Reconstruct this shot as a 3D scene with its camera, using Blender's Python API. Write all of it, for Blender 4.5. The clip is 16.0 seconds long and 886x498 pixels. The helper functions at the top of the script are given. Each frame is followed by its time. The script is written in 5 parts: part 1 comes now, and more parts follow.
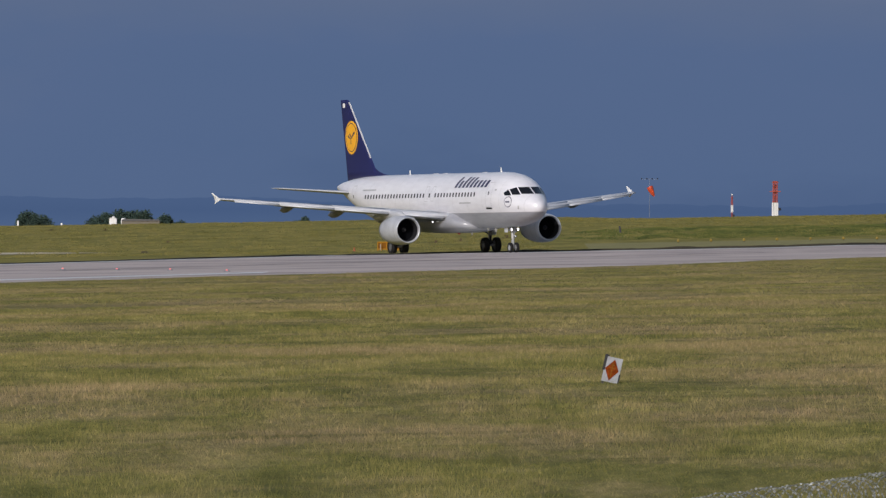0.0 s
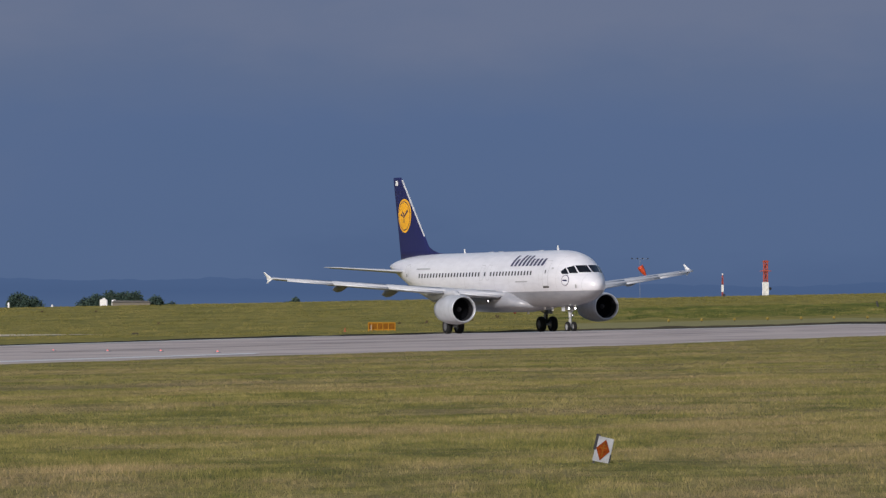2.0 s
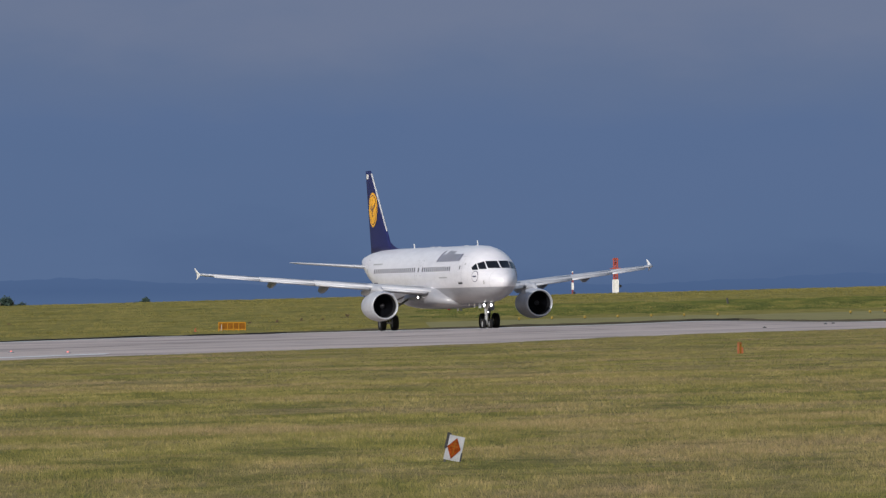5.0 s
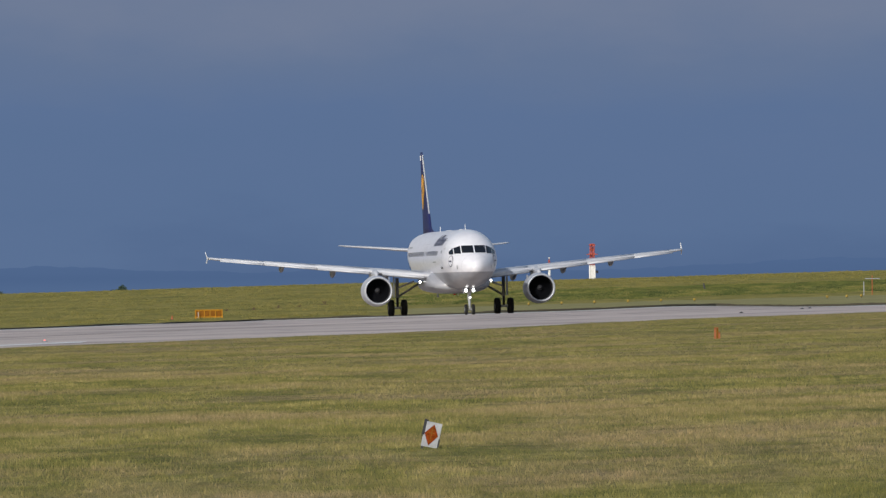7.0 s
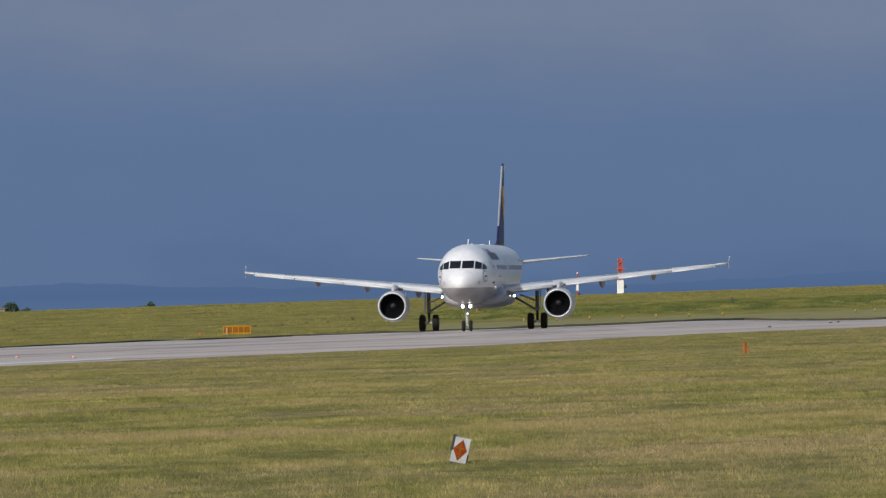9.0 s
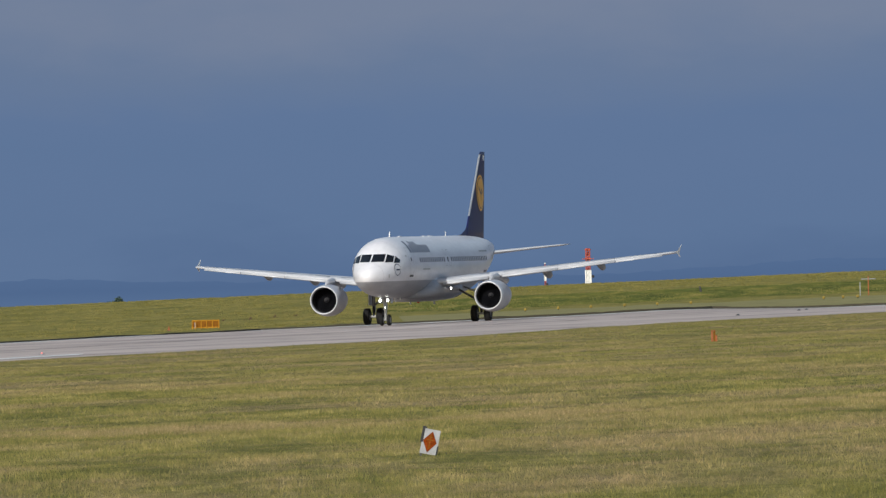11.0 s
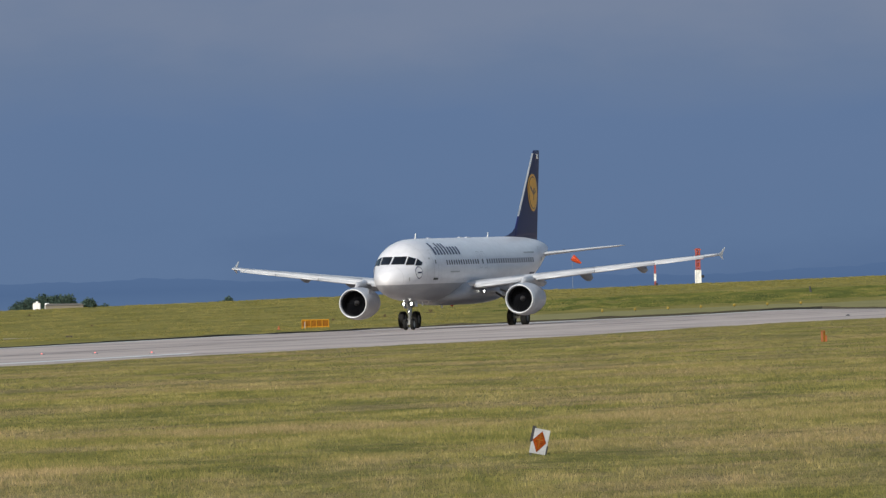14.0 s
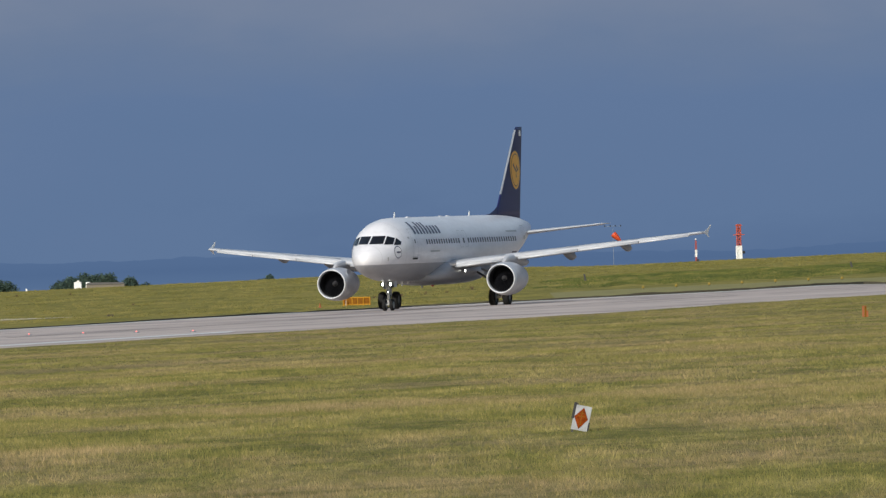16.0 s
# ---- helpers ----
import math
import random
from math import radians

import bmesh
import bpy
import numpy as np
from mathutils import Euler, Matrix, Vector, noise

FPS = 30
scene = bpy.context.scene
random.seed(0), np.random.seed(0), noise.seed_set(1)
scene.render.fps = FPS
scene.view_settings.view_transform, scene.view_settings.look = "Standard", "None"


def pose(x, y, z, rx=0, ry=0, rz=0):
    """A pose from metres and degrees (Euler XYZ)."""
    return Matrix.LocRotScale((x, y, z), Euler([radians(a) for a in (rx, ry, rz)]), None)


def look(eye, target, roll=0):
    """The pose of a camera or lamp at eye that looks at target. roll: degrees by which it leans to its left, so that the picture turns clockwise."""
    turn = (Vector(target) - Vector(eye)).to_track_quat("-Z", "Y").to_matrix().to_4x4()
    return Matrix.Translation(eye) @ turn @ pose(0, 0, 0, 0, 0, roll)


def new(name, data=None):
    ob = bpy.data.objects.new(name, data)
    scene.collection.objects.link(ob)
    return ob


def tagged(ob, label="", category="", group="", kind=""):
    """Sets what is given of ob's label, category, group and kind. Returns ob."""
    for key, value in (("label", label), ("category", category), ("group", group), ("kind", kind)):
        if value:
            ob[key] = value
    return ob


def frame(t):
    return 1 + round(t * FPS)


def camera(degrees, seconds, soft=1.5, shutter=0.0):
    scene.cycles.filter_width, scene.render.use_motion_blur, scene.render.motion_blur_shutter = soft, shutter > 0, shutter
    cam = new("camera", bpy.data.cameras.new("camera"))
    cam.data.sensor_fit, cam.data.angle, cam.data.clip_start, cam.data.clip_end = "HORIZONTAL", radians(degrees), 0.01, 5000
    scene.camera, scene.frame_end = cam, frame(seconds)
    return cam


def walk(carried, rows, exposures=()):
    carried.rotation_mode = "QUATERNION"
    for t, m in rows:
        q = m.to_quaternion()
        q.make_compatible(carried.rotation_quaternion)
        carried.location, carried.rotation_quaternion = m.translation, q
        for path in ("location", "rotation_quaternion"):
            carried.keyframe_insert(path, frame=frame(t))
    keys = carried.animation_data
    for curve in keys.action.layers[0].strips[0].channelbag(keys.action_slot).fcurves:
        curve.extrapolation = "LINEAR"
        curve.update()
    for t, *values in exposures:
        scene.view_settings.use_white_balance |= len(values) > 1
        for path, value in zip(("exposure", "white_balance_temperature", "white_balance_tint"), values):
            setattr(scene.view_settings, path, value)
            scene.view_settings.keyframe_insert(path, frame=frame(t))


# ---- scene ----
EYE = Vector((0, 0, 1.985))
SLOPE = 1.25                      # the airfield climbs to the east by this many degrees
LEAN = Matrix.Translation(EYE) @ Matrix.Rotation(radians(-SLOPE), 4, "Y") @ Matrix.Translation(-EYE)

# camera: seconds, pan (to the right), tilt, roll, from one standpoint
VIEW = [
    (0, -0.3897, -0.1384, 0.266), (0.5, -0.2877, 0.0744, 0.088), (1, -0.4003, 0.0337, 0.105), (1.5, -0.2172, 0.3639, 0.069), (2, -0.3377, 0.3149, 0.081), (2.5, -0.3001, 0.3729, -0.037),
    (3, 0.0513, 0.3837, -0.044), (3.5, 0.1247, 0.4931, -0.224), (4, 0.2781, 0.5552, -0.411), (4.2, 0.4854, 0.3914, -0.210), (6.3, 0.5495, 0.2206, -0.452), (6.5, 0.5559, 0.1469, -0.497),
    (7, 0.6396, 0.2308, -0.505), (7.5, 0.4906, 0.2724, -0.552), (8, 0.2346, 0.4252, -0.655), (8.5, 0.2110, 0.3425, -0.651), (9, 0.4823, 0.3190, -0.712), (9.2, 0.4527, 0.3815, -0.733),
    (11.5, 0.7106, 0.1514, -1.440), (12, 0.5665, -0.0265, -1.238), (12.5, 0.6540, 0.0983, -1.211), (13, 0.5220, 0.1286, -1.428), (13.5, 0.3836, 0.1501, -1.416), (14, 0.0457, 0.2815, -1.279),
    (14.5, 0.0754, 0.2977, -1.432), (15, -0.1003, 0.0445, -1.522), (15.5, -0.1548, 0.1291, -1.558), (16, -0.1875, 0.1585, -1.558),
]


def aim(pan, tilt, roll):
    p, q = radians(pan), radians(tilt)
    way = Vector((math.sin(p) * math.cos(q), math.cos(p) * math.cos(q), math.sin(q)))
    return look(EYE, EYE + 100 * way, roll)


cam = camera(4.988, 16.0, soft=1.35)
walk(cam, [(t, aim(a, b, c)) for t, a, b, c in VIEW], exposures=[(0, -0.27, 6150, 14), (4, -0.16, 6150, 13), (8, 0.02, 6250, 9), (16, 0.14, 6350, 7)])

# aeroplane: seconds, main gear x, y on the untilted field, heading
TAXI = [
    (0, -5.103, 763.15, -65.89), (0.5, -3.863, 760.41, -65.72), (1, -2.639, 757.70, -65.63), (1.5, -1.414, 755.00, -65.70), (2, -0.224, 752.33, -66.02), (2.5, 0.943, 749.65, -66.66),
    (3, 2.113, 746.92, -67.57), (3.5, 3.223, 744.17, -68.98), (4, 4.255, 741.38, -70.84), (4.2, 4.660, 740.25, -71.61), (6.3, 7.986, 726.60, -81.00), (6.5, 8.174, 725.36, -82.05),
    (7, 8.548, 722.26, -84.71), (7.5, 8.792, 719.18, -87.36), (8, 8.910, 716.14, -90.16), (8.5, 8.871, 713.13, -92.96), (9, 8.694, 710.17, -95.73), (9.2, 8.598, 708.99, -96.78),
    (11.5, 6.207, 696.09, -104.63), (12, 5.416, 693.03, -105.34), (12.5, 4.569, 689.91, -105.95), (13, 3.667, 686.76, -106.17), (13.5, 2.740, 683.56, -106.44), (14, 1.806, 680.33, -106.67),
    (14.5, 0.839, 677.05, -106.72), (15, -0.149, 673.73, -106.73), (15.5, -1.171, 670.36, -106.63), (16, -2.183, 666.97, -106.53),
]

# ---- light ----
SUN_AZ, SUN_EL = radians(206), radians(26)
world = bpy.data.worlds.new("sky")
scene.world = world
world.use_nodes = True
wn = world.node_tree
sky = wn.nodes.new("ShaderNodeTexSky")
sky.sky_type, sky.sun_disc, sky.sun_elevation, sky.sun_rotation = "NISHITA", False, SUN_EL, SUN_AZ
sky.air_density, sky.dust_density = 1.2, 2.0
wn.links.new(sky.outputs[0], wn.nodes["Background"].inputs[0])
wn.nodes["Background"].inputs[1].default_value = 0.10
sun = new("sun", bpy.data.lights.new("sun", "SUN"))
sun.data.energy, sun.data.angle, sun.data.color = 3.4, radians(0.6), (1.0, 0.95, 0.88)
sun_way = Vector((math.sin(SUN_AZ) * math.cos(SUN_EL), math.cos(SUN_AZ) * math.cos(SUN_EL), math.sin(SUN_EL)))
sun.matrix_world = look(sun_way * 200, (0, 0, 0))


# ---- materials ----
def srgb(r, g, b):
    return tuple(((v / 255 + 0.055) / 1.055) ** 2.4 if v > 10 else v / 255 / 12.92 for v in (r, g, b))


class Nodes:
    """A material with a Principled shader, and short calls for its nodes."""

    def __init__(self, name, rough=0.5, metal=0.0, spec=0.5):
        self.m = bpy.data.materials.new(name)
        self.m.use_nodes = True
        self.t = self.m.node_tree
        self.bsdf = self.t.nodes["Principled BSDF"]
        self.bsdf.inputs["Roughness"].default_value = rough
        self.bsdf.inputs["Metallic"].default_value = metal
        self.bsdf.inputs["Specular IOR Level"].default_value = spec

    def node(self, kind):
        return self.t.nodes.new(kind)

    def link(self, a, b):
        self.t.links.new(a, b)

    def coords(self, scale=(1, 1, 1), kind="Object"):
        c, mp = self.node("ShaderNodeTexCoord"), self.node("ShaderNodeMapping")
        mp.inputs["Scale"].default_value = scale
        self.link(c.outputs[kind], mp.inputs["Vector"])
        return mp.outputs["Vector"]

    def noise(self, vec, scale, detail=4.0, rough=0.6):
        n = self.node("ShaderNodeTexNoise")
        n.inputs["Scale"].default_value, n.inputs["Detail"].default_value, n.inputs["Roughness"].default_value = scale, detail, rough
        self.link(vec, n.inputs["Vector"])
        return n.outputs["Fac"]

    def ramp(self, fac, stops):
        n = self.node("ShaderNodeValToRGB")
        e = n.color_ramp.elements
        while len(e) < len(stops):
            e.new(0.5)
        for el, (pos, col) in zip(e, stops):
            el.position, el.color = pos, (*col, 1)
        self.link(fac, n.inputs["Fac"])
        return n.outputs["Color"]

    def mix(self, fac, a, b, how="MIX"):
        n = self.node("ShaderNodeMix")
        n.data_type, n.blend_type = "RGBA", how
        for sock, v in ((n.inputs[0], fac), (n.inputs[6], a), (n.inputs[7], b)):
            if isinstance(v, (int, float)):
                sock.default_value = v
            elif isinstance(v, tuple):
                sock.default_value = (*v, 1)
            else:
                self.link(v, sock)
        return n.outputs[2]

    def maths(self, op, a, b=0.0):
        n = self.node("ShaderNodeMath")
        n.operation = op
        for sock, v in zip(n.inputs, (a, b)):
            if isinstance(v, (int, float)):
                sock.default_value = v
            else:
                self.link(v, sock)
        return n.outputs[0]

    def colour(self, col):
        if isinstance(col, tuple):
            self.bsdf.inputs["Base Color"].default_value = (*col, 1)
        else:
            self.link(col, self.bsdf.inputs["Base Color"])
        return self

    def bump(self, height, strength=0.3, distance=0.02):
        n = self.node("ShaderNodeBump")
        n.inputs["Strength"].default_value, n.inputs["Distance"].default_value = strength, distance
        self.link(height, n.inputs["Height"])
        self.link(n.outputs[0], self.bsdf.inputs["Normal"])
        return self

    def glow(self, col, strength):
        self.bsdf.inputs["Emission Color"].default_value = (*col, 1)
        self.bsdf.inputs["Emission Strength"].default_value = strength
        return self


def paint(name, col, rough=0.4, metal=0.0, wear=0.12, scale=3.0, spec=0.5):
    """Paint or metal with faint dirt at two scales."""
    n = Nodes(name, rough, metal, spec)
    v = n.coords()
    big, small = n.noise(v, scale), n.noise(v, scale * 12, 6)
    dark = tuple(c * (1 - 2.2 * wear) for c in col)
    n.colour(n.ramp(n.maths("ADD", n.maths("MULTIPLY", big, 0.6), n.maths("MULTIPLY", small, 0.4)), [(0.32, dark), (0.6, col)]))
    return n.m


def field_colours(n, vec):
    """Meadow colour by place: olive green with pinkish bands of seed heads and fresh green strips."""
    big = n.noise(n.coords((0.09, 0.075, 0.0)), 1.0, 7, 0.74)
    mid = n.noise(n.coords((0.5, 0.19, 0.0)), 1.0, 7, 0.75)
    fine = n.noise(n.coords((3.5, 0.7, 0.0)), 1.0, 6, 0.78)
    base = n.ramp(mid, [(0.36, (0.098, 0.102, 0.027)), (0.50, (0.170, 0.160, 0.047)), (0.63, (0.262, 0.226, 0.084))])
    seed = n.ramp(fine, [(0.3, (0.205, 0.152, 0.080)), (0.7, (0.330, 0.248, 0.142))])
    fac = n.ramp(big, [(0.455, (0, 0, 0)), (0.60, (0.70, 0.70, 0.70))])
    col = n.mix(fac, base, seed)
    # thin darker rows that run across the field
    rows = n.noise(n.coords((0.10, 0.62, 0.0)), 1.0, 5, 0.7)
    col = n.mix(n.maths("MULTIPLY", n.ramp(rows, [(0.36, (1, 1, 1)), (0.47, (0, 0, 0))]), 0.5), col, (0.078, 0.082, 0.022))
    # beyond the runway: drier pasture, straw yellow with long darker streaks
    sep = n.node("ShaderNodeSeparateXYZ")
    n.link(vec, sep.inputs[0])
    streak = n.noise(n.coords((0.16, 0.085, 0.0)), 1.0, 7, 0.8)
    dry = n.ramp(streak, [(0.32, (0.095, 0.098, 0.024)), (0.46, (0.200, 0.182, 0.045)), (0.58, (0.315, 0.258, 0.072)), (0.72, (0.205, 0.190, 0.048))])
    dry = n.mix(n.maths("MULTIPLY", n.ramp(n.noise(n.coords((0.55, 0.10, 0.0)), 1.0, 5, 0.7), [(0.44, (1, 1, 1)), (0.56, (0, 0, 0))]), 0.4), dry, (0.120, 0.118, 0.030))
    col = n.mix(n.maths("GREATER_THAN", sep.outputs["Y"], 600.0), col, dry)
    return n.mix(n.maths("MULTIPLY", n.ramp(fine, [(0.36, (1, 1, 1)), (0.52, (0, 0, 0))]), 0.3), col, (0.070, 0.075, 0.021))


def grass_ground():
    n = Nodes("meadow", 0.95, spec=0.1)
    v = n.coords()
    n.colour(field_colours(n, v))
    n.bump(n.noise(v, 1.2, 8, 0.8), 0.45, 0.2)
    return n.m


def grass_blades(name, spread):
    """Blades in the colour of the field, each lighter or darker by the spread."""
    n = Nodes(name, 0.8, spec=0.15)
    v = n.coords()
    g = n.node("ShaderNodeNewGeometry")
    tint = n.ramp(g.outputs["Random Per Island"], [(p, tuple(1 + spread * (c - 1) for c in col)) for p, col in ((0.0, (0.66, 0.72, 0.66)), (0.5, (0.98, 0.98, 0.97)), (0.88, (1.20, 1.15, 1.18)), (1.0, (1.75, 1.6, 1.75)))])
    n.colour(n.mix(1.0, field_colours(n, v), tint, "MULTIPLY"))
    return n.m


def straw_blades():
    """Dry tussocks: straw and olive, each a little lighter or darker than the next."""
    n = Nodes("straw_blades", 0.9, spec=0.1)
    g = n.node("ShaderNodeNewGeometry")
    own = n.ramp(g.outputs["Random Per Island"], [(0.0, (0.90, 0.90, 0.88)), (1.0, (1.08, 1.07, 1.08))])
    drift = n.noise(n.coords((0.12, 0.06, 0.0)), 1.0, 6, 0.75)
    col = n.ramp(drift, [(0.38, (0.100, 0.098, 0.028)), (0.50, (0.150, 0.138, 0.042)), (0.62, (0.205, 0.175, 0.062))])
    n.colour(n.mix(1.0, col, own, "MULTIPLY"))
    return n.m


def concrete_runway():
    n = Nodes("worn_runway_concrete", 0.85, spec=0.25)
    big = n.noise(n.coords((0.06, 0.02, 0)), 1.0, 5)
    mid = n.noise(n.coords((0.5, 0.12, 0)), 1.0, 6, 0.7)
    streak = n.noise(n.coords((0.07, 0.05, 0)), 1.0, 6, 0.7)
    col = n.ramp(big, [(0.3, (0.435, 0.368, 0.335)), (0.7, (0.575, 0.49, 0.45))])
    col = n.mix(n.maths("MULTIPLY", mid, 0.35), col, (0.27, 0.245, 0.235))
    rubber = n.ramp(streak, [(0.48, (0, 0, 0)), (0.64, (0.62, 0.62, 0.62))])
    n.colour(n.mix(rubber, col, (0.15, 0.135, 0.138)))
    n.bump(n.noise(n.coords(), 3.0, 8), 0.2, 0.02)
    return n.m


def storm_sky():
    """A far bank of rain cloud, blue grey, lighter and greyer high up."""
    n = Nodes("rain_cloud_bank", 1.0, spec=0.0)
    n.colour((0.0, 0.0, 0.0))
    v = n.coords((0.0016, 0.0016, 0.006))
    z = n.node("ShaderNodeSeparateXYZ")
    c = n.node("ShaderNodeTexCoord")
    n.link(c.outputs["Object"], z.inputs[0])
    up = n.maths("DIVIDE", z.outputs["Z"], 150.0)
    wisps = n.noise(v, 3.2, 5, 0.5)
    wide = n.noise(v, 0.9, 3, 0.5)
    puffs = n.noise(n.coords((0.010, 0.010, 0.022)), 1.0, 4, 0.55)
    up = n.maths("ADD", up, n.maths("MULTIPLY", n.maths("SUBTRACT", puffs, 0.5), 0.42))
    f = n.maths("ADD", up, n.maths("ADD", n.maths("MULTIPLY", n.maths("SUBTRACT", wisps, 0.5), 0.55), n.maths("MULTIPLY", n.maths("SUBTRACT", wide, 0.5), 0.8)))
    col = n.ramp(f, [(0.0, srgb(85, 106, 140)), (0.2, srgb(92, 113, 146)), (0.45, srgb(94, 114, 147)), (0.75, srgb(102, 118, 146)), (1.0, srgb(114, 125, 148))])
    n.link(col, n.bsdf.inputs["Emission Color"])
    n.bsdf.inputs["Emission Strength"].default_value = 1.0
    return n.m


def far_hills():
    # Distance haze is put into the colour: a black base that glows blue.
    n = Nodes("hills_painted_haze", 1.0, spec=0.0)
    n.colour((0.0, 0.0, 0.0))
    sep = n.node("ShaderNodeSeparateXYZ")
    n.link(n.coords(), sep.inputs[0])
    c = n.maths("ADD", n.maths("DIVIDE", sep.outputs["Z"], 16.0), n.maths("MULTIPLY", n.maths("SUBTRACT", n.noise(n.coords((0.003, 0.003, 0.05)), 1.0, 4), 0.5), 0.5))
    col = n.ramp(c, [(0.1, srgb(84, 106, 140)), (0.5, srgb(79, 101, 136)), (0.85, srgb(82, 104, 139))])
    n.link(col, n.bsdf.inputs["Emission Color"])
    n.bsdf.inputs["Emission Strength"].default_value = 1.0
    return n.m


def livery():
    """White upper fuselage over a grey belly, parted at one height, with faint panel lines and dirt."""
    n = Nodes("white_and_grey_fuselage", 0.28, spec=0.5)
    z = n.node("ShaderNodeSeparateXYZ")
    v = n.coords()
    n.link(v, z.inputs[0])
    low = n.maths("LESS_THAN", z.outputs["Z"], 2.90)
    dirt = n.noise(n.coords((0.5, 1, 2.0)), 1.5, 6)
    white = n.ramp(dirt, [(0.3, (0.60, 0.60, 0.64)), (0.62, (0.685, 0.685, 0.725))])
    grey = n.ramp(dirt, [(0.3, (0.255, 0.262, 0.29)), (0.62, (0.315, 0.322, 0.352))])
    col = n.mix(low, white, grey)
    seam = n.maths("LESS_THAN", n.maths("FRACT", n.maths("DIVIDE", n.maths("ADD", z.outputs["X"], 50.0), 2.67)), 0.012)
    n.colour(n.mix(n.maths("MULTIPLY", seam, 0.3), col, (0.25, 0.25, 0.26)))
    return n.m


def rubber():
    n = Nodes("tyre_rubber", 0.8, spec=0.2)
    f = n.noise(n.coords(), 9, 5)
    n.colour(n.ramp(f, [(0.3, (0.008, 0.008, 0.009)), (0.7, (0.018, 0.018, 0.018))]))
    return n.m


def glowing(name, col, strength):
    return Nodes(name, 0.3).colour(col).glow(col, strength).m


def leaf(name, a, b):
    n = Nodes(name, 0.7, spec=0.2)
    g = n.node("ShaderNodeNewGeometry")
    n.colour(n.ramp(g.outputs["Random Per Island"], [(0.0, a), (1.0, b)]))
    return n.m


def rank_growth():
    """Weeds on the bank: dark green stands with straw and yellow-green drifts between them."""
    n = Nodes("bank_scrub_leaves", 0.8, spec=0.15)
    g = n.node("ShaderNodeNewGeometry")
    own = n.ramp(g.outputs["Random Per Island"], [(0.0, (0.90, 0.91, 0.88)), (1.0, (1.10, 1.09, 1.12))])
    drift = n.noise(n.coords((0.30, 0.09, 0.0)), 1.0, 6, 0.72)
    col = n.ramp(drift, [(0.34, (0.045, 0.061, 0.018)), (0.48, (0.074, 0.090, 0.025)), (0.58, (0.125, 0.128, 0.035)), (0.70, (0.230, 0.195, 0.070))])
    n.colour(n.mix(1.0, col, own, "MULTIPLY"))
    return n.m


